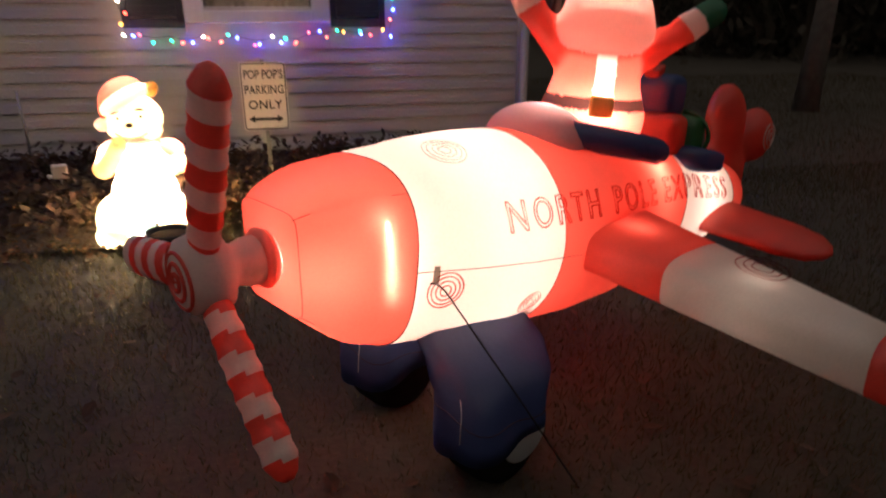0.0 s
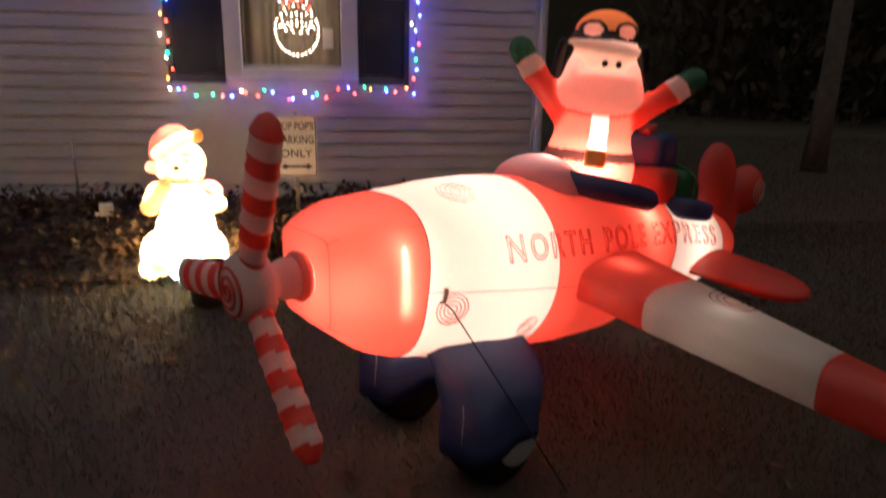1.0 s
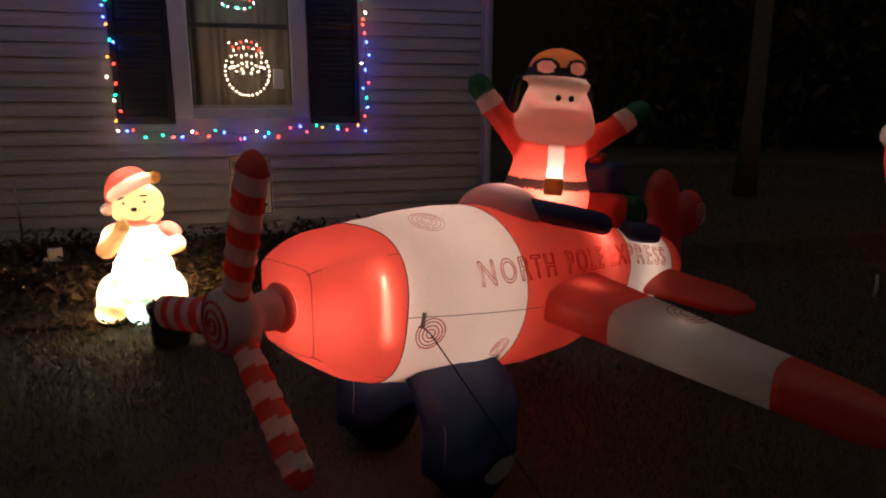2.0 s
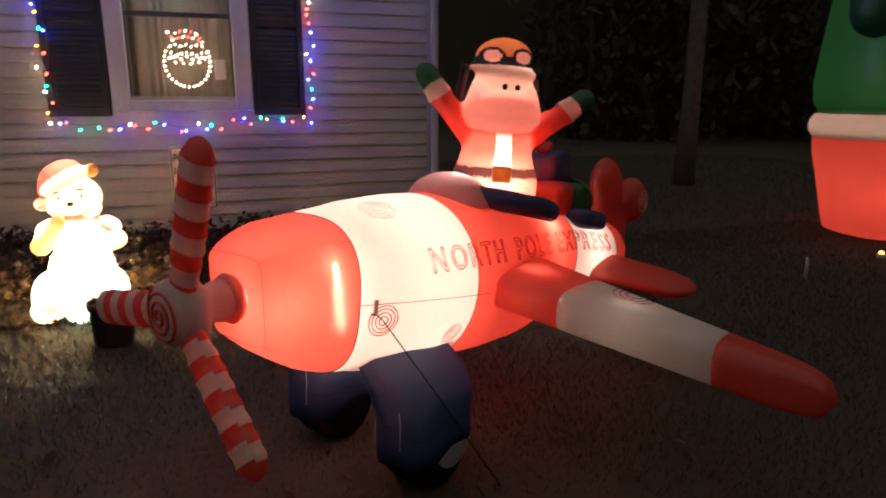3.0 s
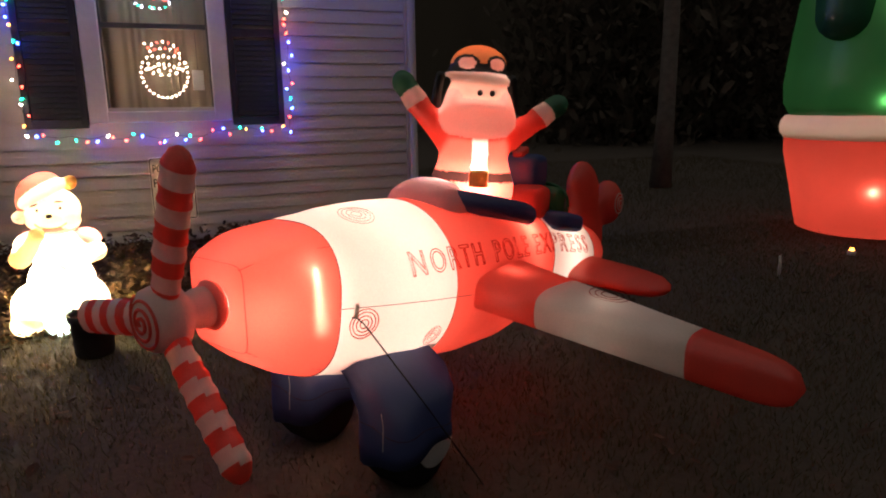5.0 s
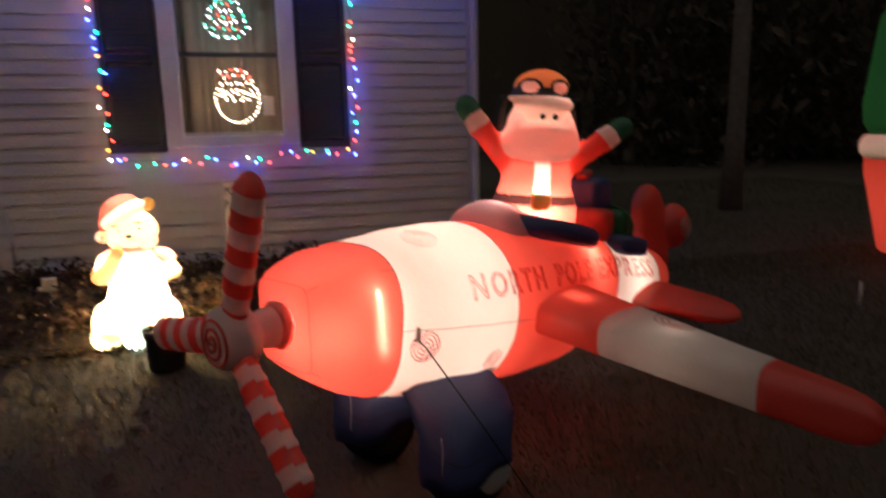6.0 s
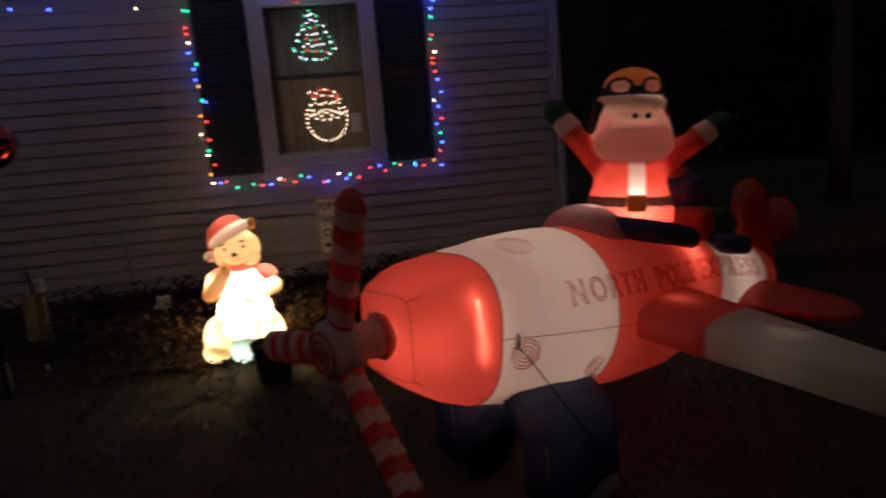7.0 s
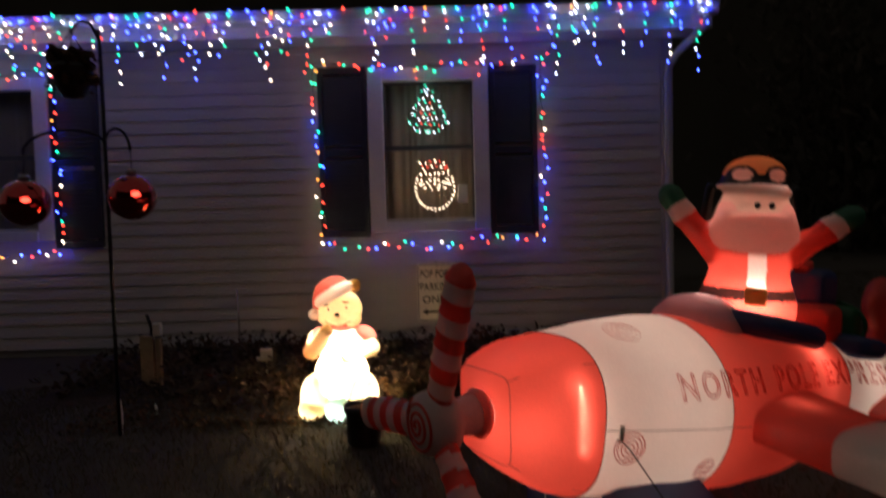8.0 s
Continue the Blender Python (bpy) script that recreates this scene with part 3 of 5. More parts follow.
def face_silhouette():
    """A lighted bearded-face outline behind the lower pane."""
    rnd = random.Random(5)
    y = WALL_Y + 0.018
    cx, cz = -0.195, 1.47
    arc = [Vector((cx + 0.18 * math.cos(a), y, cz + 0.20 * math.sin(a))) for a in np.linspace(radians(155), radians(385), 21)]
    brim = [Vector((cx - 0.125 + 0.25 * i / 6, y, cz + 0.125 + 0.012 * (i % 2))) for i in range(7)]
    brim2 = [Vector((cx - 0.12 + 0.24 * i / 5, y, cz + 0.075)) for i in (0, 5)]
    hat = [Vector((cx + 0.125 * math.cos(a), y, cz + 0.15 + 0.10 * math.sin(a))) for a in np.linspace(radians(5), radians(150), 8)]
    hat += [Vector((cx + 0.11 * u, y, cz + 0.17 + 0.03 * (1 - u * u))) for u in np.linspace(-0.9, 0.9, 6)]
    pom = [Vector((cx - 0.135, y, cz + 0.235))]
    tash = [Vector((cx + x, y, cz + z)) for x, z in ((-0.14, 0.03), (-0.09, 0.0), (-0.045, 0.02), (0, 0.045), (0.045, 0.02), (0.09, 0.0), (0.14, 0.03), (-0.03, -0.012), (0.03, -0.012))]
    tash += [Vector((cx + 0.135 * math.sin(q), y, cz + 0.055 + 0.02 * math.cos(3 * q))) for q in np.linspace(-1.2, 1.2, 9)]
    bulbs = [(p, "inner") for p in arc + brim + brim2 + pom + tash] + [(p, "red" if i % 2 else "inner") for i, p in enumerate(hat)]
    light_string("face_light_silhouette", arc + brim[::-1] + hat, bulbs, "lighted bearded face outline hung in the window", 0.0065)


face_silhouette()

# ---------------------------------------------------------------- inflatable airplane
plane = thing("inflatable_airplane", pose(-0.05, 2.03, 0, 0, 0, 31), "red and white inflatable airplane lit from inside, standing on the lawn", "inflatable")
R_TABLE = ([0, 0.05, 0.12, 0.235, 0.4, 0.6, 0.725, 1.0, 1.3, 1.616, 1.9, 2.12, 2.28, 2.42, 2.48], [0.122, 0.165, 0.208, 0.258, 0.297, 0.318, 0.320, 0.308, 0.268, 0.218, 0.200, 0.180, 0.150, 0.095, 0.03])
TOP_TABLE = ([0, 0.05, 0.12, 0.235, 0.4, 0.6, 0.725, 1.0, 1.3, 1.616, 1.9, 2.12, 2.28, 2.42, 2.48], [0.125, 0.165, 0.205, 0.248, 0.276, 0.290, 0.292, 0.288, 0.262, 0.218, 0.200, 0.180, 0.150, 0.095, 0.03])
LOW_TABLE = ([0, 0.05, 0.12, 0.235, 0.4, 0.6, 0.725, 1.0, 1.3, 1.616, 1.9, 2.12, 2.28, 2.42, 2.48], [0.125, 0.155, 0.190, 0.228, 0.272, 0.302, 0.312, 0.335, 0.340, 0.300, 0.235, 0.185, 0.150, 0.095, 0.03])


def fus_r(s):
    return float(np.interp(s, *R_TABLE))


def fus_z(s):
    return float(np.interp(s, [0, 0.235, 0.5, 0.725, 1.1, 1.616, 2.08, 2.48], [0.627, 0.583, 0.565, 0.55, 0.52, 0.475, 0.39, 0.33]))


def fus_point(s, ang, lift=0.0):
    """A place on the fuselage's skin: ang 0 is the side that bears the lettering, 90 the top."""
    n = float(np.interp(s, [0, 0.06, 0.2, 0.35], [9.0, 5.0, 2.9, 2.0]))
    c, q = math.cos(radians(ang)), math.sin(radians(ang))
    k = (abs(c) ** n + abs(q) ** n) ** (-1 / n)
    up = float(np.interp(s, *(TOP_TABLE if q > 0 else LOW_TABLE))) + lift
    lean = float(np.interp(s, [0, 0.15], [0.0, 0.14]))
    return Vector((s + lean * up * k * q, -(fus_r(s) + lift) * k * c, fus_z(s) + up * k * q))


def fus_section(name, s0, s1, m, cap0=False, cap1=False, bow=0.0):
    count = max(4, int((s1 - s0) / 0.03))
    rings = []
    for i in range(count + 1):
        s = s0 + (s1 - s0) * i / count
        puff = 0.004 * math.sin(math.pi * i / count)
        rings.append([fus_point(s, a, puff) for a in np.arange(0, 360, 5)])
    v, f = loft(rings, cap0, cap1)
    return part(name, mesh_from(name, v, f, m), plane)


fus_section("nose", 0.0, 0.235, M_RED, cap0=True)
fus_section("front_band", 0.235, 0.725, M_WHITE)
fus_section("middle_band", 0.725, 1.616, M_RED)
fus_section("rear_band", 1.616, 2.12, M_WHITE)
fus_section("tail_cone", 2.12, 2.48, M_RED, cap1=True)


def seam(points, r=0.0010):
    part("seam", tube_mesh("seam", points, r, M_STITCH, 5), plane)


for ang in (45, -45, 135, -135):
    seam([fus_point(s, ang, 0.001) for s in np.linspace(0.0, 0.235, 9)])
seam([fus_point(0.004, a, 0.001) for a in np.arange(-180, 181, 6)])
for s in (0.235,):
    seam([fus_point(s, a, 0.001) for a in np.arange(-180, 181, 6)], 0.0016)
seam([fus_point(s, 3.7 - 15 * (s - 0.235), 0.0042) for s in np.linspace(0.235, 0.82, 14)], 0.0012)
for s in (0.725, 1.616, 2.12):
    seam([fus_point(s, a, 0.0005) for a in np.arange(-180, 181, 6)], 0.0012)


def wrapped(me, s0, s1, a0):
    """Lays flat lettering on the fuselage's side between two stations; base line at angle a0."""
    xs = [v.co.x for v in me.vertices]
    lo, hi = min(xs), max(xs)
    for v in me.vertices:
        s = s0 + (s1 - s0) * (v.co.x - lo) / (hi - lo)
        ang = a0 - 5.0 * (s - s0) + math.degrees(v.co.y / fus_r(s))
        v.co = fus_point(s, ang, 0.0050 + v.co.z)
    return me


for word, s0, s1 in (("NORTH", 0.505, 0.905), ("POLE", 0.985, 1.30), ("EXPRESS", 1.375, 2.02)):
    part("lettering", wrapped(letters(word, 0.085, M_PRINT, outline=0.0024, spacing=1.3), s0, s1, 16 - 5 * (s0 - 0.505)), plane, "outlined dark red lettering")


def spiral(turns, r0, r1, place, m=M_PRINT, width=0.0016, name="swirl_print", parent=None):
    pts = [place(r0 + (r1 - r0) * t, 360 * turns * t) for t in np.linspace(0, 1, int(26 * turns))]
    return part(name, tube_mesh(name, pts, width, m, 4), parent or plane)


def fus_swirl(s, ang, size, width=0.0021):
    for r in (0.3, 0.55, 0.8, 1.0):
        pts = []
        for t in np.linspace(0, 2 * math.pi, 25):
            ds, dh = r * size * math.cos(t), r * size * math.sin(t)
            pts.append(fus_point(s + ds, ang + math.degrees(dh / fus_r(s)), 0.0045))
        part("swirl_print", tube_mesh("swirl_print", pts, width, M_PRINT, 4), plane)


fus_swirl(0.315, -9, 0.05)
fus_swirl(0.645, -28, 0.040, 0.0012)
fus_swirl(0.43, 70, 0.06, 0.0009)

# propeller: boss on a short shaft, three striped blades
prop = part("propeller", turned("boss", [(0.0, -0.060), (0.06, -0.056), (0.086, -0.038), (0.094, 0.0), (0.088, 0.04), (0.055, 0.055), (0.05, 0.075), (0.058, 0.10), (0.058, 0.17), (0.0, 0.17)], M_WHITE), plane, "red and white striped candy cane propeller")
prop.matrix_basis = pose(-0.165, 0.0, 0.632, 0, 90, 0)
spiral(3.4, 0.004, 0.080, lambda r, a: Vector((r * math.cos(radians(a)), r * math.sin(radians(a)), -0.0605 + (0.016 * (r / 0.08) ** 3))), M_RED, 0.0055, "swirl", prop)
part("collar", turned("collar", [(0.0, 0.128), (0.066, 0.128), (0.074, 0.142), (0.066, 0.158), (0.0, 0.158)], M_PINK), prop)


def blade(turn):
    n_seg = 9
    v, f, idx = [], [], []
    sides, steps = 14, 4
    total = n_seg * steps
    for i in range(total + 1):
        t = i / total
        rad = 0.05 + 0.435 * t
        w = 0.050 * min(1, 0.8 + 0.6 * t) * math.sqrt(max(0, 1 - max(0, (t - 0.86) / 0.145) ** 2)) * (1 + 0.05 * math.cos(t * n_seg * 2 * math.pi))
        for j in range(sides):
            a = 2 * math.pi * j / sides
            v.append((rad, max(w, 0.001) * 1.05 * math.cos(a), max(w, 0.001) * 0.72 * math.sin(a)))
    for i in range(total):
        for j in range(sides):
            k = (j + 1) % sides
            f.append((i * sides + j, i * sides + k, (i + 1) * sides + k, (i + 1) * sides + j))
            idx.append((i // steps + (1 if j in (3, 4, 5, 6, 7) and i % steps == 0 else 0)) % 2)
    f.append(tuple(total * sides + j for j in range(sides)))
    idx.append((n_seg - 1) % 2)
    b = part("blade", mesh_from("blade", v, f, [M_RED, M_WHITE], idx), prop)
    b.matrix_basis = pose(0, 0, 0, 0, 0, turn)


# turned as it stands when one blade points up
for turn in (80, 200, 320):
    blade(turn)


# wing: root block, pale panel, rounded tip
def wing_section(name, lat0, lat1, m, steps, tip=False):
    rings = []
    for i in range(steps + 1):
        t = i / steps
        lat = lat0 + (lat1 - lat0) * t
        k = math.sqrt(max(0.0, 1 - t ** 6)) if tip else 1.0
        k = max(k, 0.04)
        s0, s1 = 0.835 - 0.065 * (lat + 0.3), 1.25 + 0.20 * (lat + 0.3)
        mid, half = (s0 + s1) / 2, (s1 - s0) / 2 * (k ** 0.5)
        z = 0.503 + 0.128 * (lat + 0.31)
        th = 0.078 * k
        ring = []
        for j in range(40):
            a = 2 * math.pi * j / 40
            c, q = math.cos(a), math.sin(a)
            n = 3.4
            r = (abs(c) ** n + abs(q) ** n) ** (-1 / n)
            ring.append((mid - half * c * r, lat, z + th * q * r * (1.0 - 0.25 * (1 - c) / 2)))
        rings.append(ring)
    v, f = loft(rings)
    return mesh_from(name, v, f, m)


wing = part("wing", wing_section("wing", -0.20, -0.55, M_RED, 6), plane, "red and white wing reaching over the lawn")
part("pale_panel", wing_section("pale_panel", -0.55, -1.05, M_WHITE, 8), wing)
part("wing_tip", wing_section("wing_tip", -1.05, -1.365, M_RED, 14, True), wing)


def wing_swirl(s, lat, size):
    for r in (0.4, 0.7, 1.0):
        pts = [(s + r * size * math.cos(t), lat + r * size * math.sin(t), 0.503 + 0.128 * (lat + r * size * math.sin(t) + 0.31) + 0.068) for t in np.linspace(0, 6.2832, 22)]
        part("swirl_print", tube_mesh("swirl_print", pts, 0.0016, M_PRINT, 4), wing)


wing_swirl(1.08, -0.72, 0.07)

# landing gear: two blue legs with fabric wheels
def leg(name, shift, ahead, disc_side):
    """A boxy blue fabric leg with a knee fold over a black fabric wheel; shift moves it across the fuselage."""
    rings = []
    for x0, x1, near, far, z in ((0.33, 0.66, -0.20, -0.05, 0.42), (0.32, 0.655, -0.285, -0.10, 0.355), (0.305, 0.640, -0.375, -0.15, 0.320), (0.285, 0.600, -0.435, -0.19, 0.282), (0.278, 0.565, -0.443, -0.225, 0.238), (0.268, 0.552, -0.450, -0.240, 0.215), (0.262, 0.550, -0.453, -0.246, 0.170), (0.262, 0.548, -0.452, -0.252, 0.122), (0.285, 0.530, -0.425, -0.265, 0.130)):
        ring = []
        for q in range(36):
            t = 2 * math.pi * q / 36
            c, w = math.cos(t), math.sin(t)
            k = (abs(c) ** 4 + abs(w) ** 4) ** -0.25
            fold = (0.016 * w - 0.014 * c) * (0.2 < z < 0.24) + (0.014 * c - 0.012 * w) * (z < 0.135)
            ring.append((ahead + (x0 + x1) / 2 + (x1 - x0) / 2 * c * k, shift + (near + far) / 2 + (far - near) / 2 * w * k + 0.006 * math.sin(17 * z + 5 * t), z + fold + 0.006 * math.sin(4 * t + 9 * z)))
        rings.append(ring)
    g = part(name, mesh_from(name, *loft(rings), M_NAVY), plane, "blue fabric landing leg")
    part("piping", tube_mesh("piping", [r[20] for r in rings[3:7]], 0.0016, M_GREY, 5), g)
    part("cuff_seam", tube_mesh("cuff_seam", rings[5] + rings[5][:1], 0.0014, M_STITCH, 4), g)
    w = part("wheel", turned("wheel", [(0.0, -0.105), (0.09, -0.103), (0.118, -0.085), (0.130, -0.04), (0.130, 0.04), (0.118, 0.075), (0.09, 0.084), (0.0, 0.085)], M_BLACKN), g, "black fabric wheel")
    w.matrix_basis = pose(ahead + 0.415, shift - 0.345, 0.126, 90, 0, 0)
    d = part("wheel_disc", turned("disc", [(0.0, 0.0), (0.080, 0.0), (0.085, 0.004), (0.080, 0.008), (0.0, 0.009)], M_GREY), w, "grey wheel disc")
    d.matrix_basis = pose(0.036, 0.014, 0.083, 0, 0, 0) if disc_side < 0 else pose(0.036, 0.014, -0.103, 180, 0, 0)
    return g


leg("landing_leg", 0.0, 0.0, -1)
leg("landing_leg", 0.45, 0.02, 1)

# tail
part("tail_plane", mesh_from("tail_plane", *loft([[(2.0 + c0 * math.cos(a) * k - 0.22 * (-lat - 0.1), lat, 0.36 + 0.05 * math.sin(a) * k - 0.03 * (-lat)) for a in np.linspace(0, 2 * math.pi, 24, endpoint=False)]
     for lat, c0, k in [(-0.165, 0.185, 1), (-0.3, 0.175, 1), (-0.5, 0.16, 0.98), (-0.6, 0.15, 0.8), (-0.65, 0.13, 0.5), (-0.67, 0.1, 0.1)]]), M_RED), plane, "red tail plane")
fv, ff, fi, fm = blob("tail_fin", [("e", (2.35, 0, 0.42), (0.22, 0.07, 0.22), (0, 0, 0), 0), ("e", (2.34, 0, 0.70), (0.13, 0.075, 0.17), (0, -20, 0), 0), ("e", (2.62, -0.02, 0.60), (0.12, 0.085, 0.13), (0, 0, 0), 0)], [M_RED], (2.0, -0.2, 0.15), (2.85, 0.2, 0.95), 0.016, 0.05)
fin = part("tail_fin", mesh_from("tail_fin", fv, ff, M_RED), plane, "rounded red tail fin with a printed swirl")
for r in (0.02, 0.04, 0.06):
    part("swirl_print", tube_mesh("swirl_print", [(2.62 + r * math.cos(t), -0.0245 - 0.085 * math.sqrt(1 - (r / 0.125) ** 2), 0.60 + r * math.sin(t)) for t in np.linspace(0, 6.2832, 20)], 0.003, M_FUR, 4), fin)

# windscreen bubble, cockpit rim and the bundle behind the seat
wsv, wsf, wsi, _ = blob("windscreen", [("e", (0.965, 0.0, 0.785), (0.155, 0.175, 0.118), (0, 8, 0), 0)], [M_PINK], (0.7, -0.3, 0.55), (1.3, 0.3, 1.0), 0.015, 0.02)
part("windscreen", mesh_from("windscreen", wsv, wsf, M_BUBBLE), plane, "pink bubble windscreen")
v, f = tube([(1.24 + 0.30 * math.cos(a), -0.02 + 0.20 * math.sin(a), 0.752 - 0.075 * math.cos(a)) for a in np.linspace(0, 2 * math.pi, 33)], 0.045, 10)
part("cockpit_rim", mesh_from("cockpit_rim", v, f, M_NAVY), plane, "navy padded cockpit rim")


def padded(name, c, half, turn, m, round_off=0.04):
    """A soft stuffed block with rounded edges."""
    bm = bmesh.new()
    bmesh.ops.create_cube(bm, size=2)
    bmesh.ops.subdivide_edges(bm, edges=bm.edges, cuts=7, use_grid_fill=True)
    for q in bm.verts:
        n = 4.5
        k = (abs(q.co.x) ** n + abs(q.co.y) ** n + abs(q.co.z) ** n) ** (-1 / n)
        q.co = Vector((q.co.x * k * half[0], q.co.y * k * half[1], q.co.z * k * half[2])) * (1 + round_off * 0.5 * noise.noise(q.co * 6))
    ob = part(name, from_bm(name, bm, m, True), plane)
    ob.matrix_basis = pose(*c, 0, turn, 12)
    return ob


padded("red_present", (1.66, -0.05, 0.725), (0.085, 0.09, 0.080), 6, M_RED)
padded("green_present", (1.80, -0.05, 0.70), (0.080, 0.095, 0.085), 10, M_GREEN)
padded("blue_present", (1.76, 0.03, 0.855), (0.115, 0.09, 0.085), 4, M_NAVY)
padded("seat_cushion", (1.84, -0.035, 0.605), (0.20, 0.17, 0.050), 12, M_NAVY)
padded("present_bow", (1.70, 0.02, 0.955), (0.050, 0.03, 0.018), -10, M_RED)
part("ribbon", tube_mesh("ribbon", [(1.83 + 0.02 * math.sin(t), -0.05 - 0.108 * math.sin(t), 0.70 + 0.094 * math.cos(t)) for t in np.linspace(0, math.pi, 14)], 0.009, M_GREEN, 6), plane)

# guy rope from the tab on the fuselage to the lawn
tab = fus_point(0.285, 1, 0.004)
part("rope_tab", box_mesh("rope_tab", -0.009, 0.009, -0.002, 0.002, -0.022, 0.022, M_WHITE, 0.001), plane).matrix_basis = pose(*tab, 0, 10, 0)
ROPE_END = Vector((0.53, -0.56, -0.005))
knot = fus_point(0.285, -4, 0.008)
part("guy_rope", tube_mesh("guy_rope", [knot + Vector((-0.02, 0, 0.008)), knot, knot + Vector((0.02, -0.006, -0.02)), knot.lerp(ROPE_END, 0.5) + Vector((0, -0.02, -0.004)), ROPE_END], 0.0022, M_CORD, 6), plane, "thin black guy rope")


# Added fill lamp: the fuselage skin keeps the cabin's light from the bubble.
lamp("fill_windscreen", (0.97, -0.03, 0.862), 0.8, WARM, 0.02, plane)


# ---- the fabric pilot: one skin, coloured by regions
def build_pilot():
    prims = [
        ("e", (0, 0, 0.10), (0.175, 0.15, 0.17), (0, 0, 0), 0),      # lower body
        ("e", (0, 0, 0.22), (0.142, 0.132, 0.17), (0, 0, 0), 0),     # chest
        ("c", (-0.12, 0.0, 0.30), (-0.245, -0.02, 0.435), (0.05, 0.042), 0),
        ("c", (0.12, 0.02, 0.29), (0.27, 0.03, 0.40), (0.05, 0.042), 0),
        ("c", (-0.252, -0.02, 0.445), (-0.262, -0.021, 0.457), (0.044, 0.044), 1),
        ("c", (0.280, 0.03, 0.410), (0.292, 0.03, 0.418), (0.044, 0.044), 1),
        ("e", (-0.298, -0.02, 0.505), (0.046, 0.038, 0.055), (0, -35, 0), 4),
        ("e", (0.338, 0.03, 0.452), (0.055, 0.038, 0.046), (0, -30, 0), 4),
        # White beard and whiskers: red glow from the suit is put into M_PINK.
        ("e", (0, -0.02, 0.385), (0.160, 0.146, 0.090), (0, 0, 0), 2),  # beard
        ("e", (0, -0.045, 0.424), (0.138, 0.118, 0.042), (0, 0, 0), 2),  # whiskers
        ("e", (-0.096, -0.04, 0.455), (0.036, 0.075, 0.040), (0, 8, 0), 2),
        ("e", (0.096, -0.04, 0.455), (0.036, 0.075, 0.040), (0, -8, 0), 2),
        ("e", (0, 0.0, 0.470), (0.122, 0.128, 0.110), (0, 0, 0), 7),      # face
        ("e", (0, 0.005, 0.548), (0.130, 0.136, 0.036), (0, 6, 0), 1),  # fur band
        ("e", (0, 0.015, 0.592), (0.114, 0.116, 0.082), (0, 0, 0), 3),  # cap
        ("c", (0.150, 0.04, 0.55), (0.178, 0.05, 0.28), (0.018, 0.022), 5),   # cap flap
        ("c", (-0.150, 0.05, 0.55), (-0.165, 0.06, 0.40), (0.018, 0.022), 5),
    ]
    verts, faces, idx, mid = blob("pilot", prims, None, (-0.45, -0.25, -0.10), (0.47, 0.25, 0.80), 0.007, 0.026)
    front = mid[:, 1] < 0
    belt = (np.abs(mid[:, 2] - 0.156) < 0.018) & (idx == 0) & (np.abs(mid[:, 0]) < 0.22)
    idx[belt] = 8
    idx[(np.abs(mid[:, 0] - 0.005) < 0.034) & front & (mid[:, 2] > 0.17) & (mid[:, 2] < 0.33) & (idx == 0)] = 1
    gog = (np.abs(mid[:, 2] - 0.580) < 0.017) & np.isin(idx, (1, 3))
    idx[gog] = 5
    for gx in (-0.060, 0.060):
        d = np.hypot((mid[:, 0] - gx) / 0.038, (mid[:, 2] - 0.596) / 0.028)
        idx[(d < 1.25) & front & (mid[:, 2] > 0.53)] = 5
        idx[(d < 0.85) & front & (mid[:, 2] > 0.53)] = 2
    # buckle and eyes join the same skin
    bm = box_bm(-0.036, 0.036, -0.178, -0.150, 0.124, 0.188, 0.008)
    bm.verts.index_update()
    bv2 = [tuple(q.co) for q in bm.verts]
    bf2 = [tuple(q.index for q in fc.verts) for fc in bm.faces]
    bm.free()
    V, Fc, I = [tuple(q) for q in verts], [tuple(q) for q in faces], list(idx)
    k = len(V)
    V += bv2
    Fc += [tuple(q + k for q in fc) for fc in bf2]
    I += [6] * len(bf2)
    for ex in (-0.012, 0.036):
        bm = bmesh.new()
        bmesh.ops.create_icosphere(bm, subdivisions=2, radius=0.011)
        bm.verts.index_update()
        k = len(V)
        V += [(q.co.x + ex, q.co.y * 0.6 - 0.140, q.co.z * 1.1 + 0.484) for q in bm.verts]
        Fc += [tuple(q.index + k for q in fc.verts) for fc in bm.faces]
        I += [5] * len(bm.faces)
        bm.free()
    return mesh_from("pilot_figure", V, Fc, [M_RED, M_FUR, M_PINK, M_ORANGE, M_GREEN_DIM, M_BLACKN, M_GOLD, M_SKIN, M_BELT], I)


pilot = part("pilot_figure", build_pilot(), plane, "inflatable bearded pilot figure in a red suit and tan flying cap, arms raised")
pilot.matrix_basis = pose(1.20, -0.035, 0.737, 0, 4, -46)

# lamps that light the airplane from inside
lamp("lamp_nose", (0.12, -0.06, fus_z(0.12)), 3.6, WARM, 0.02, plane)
# Strip added close behind the skin to draw a bright streak on the nose.
strip = bpy.data.lights.new("lamp_nose_streak", "AREA")
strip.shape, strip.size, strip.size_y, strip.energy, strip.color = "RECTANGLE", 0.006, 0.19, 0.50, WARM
strip_ob = new("lamp_nose_streak", strip)
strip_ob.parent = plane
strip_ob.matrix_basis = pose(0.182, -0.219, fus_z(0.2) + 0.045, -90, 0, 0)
# Spot added for the brighter upper end of that streak.
lamp("lamp_streak_top", (0.185, -0.195, fus_z(0.2) + 0.125), 0.4, WARM, 0.012, plane)
lamp("lamp_cabin", (0.60, 0.0, fus_z(0.7) + 0.02), 8.4, WARM, 0.02, plane)
lamp("lamp_rear", (1.40, -0.13, fus_z(1.38) + 0.13), 4.6, WARM, 0.015, plane)
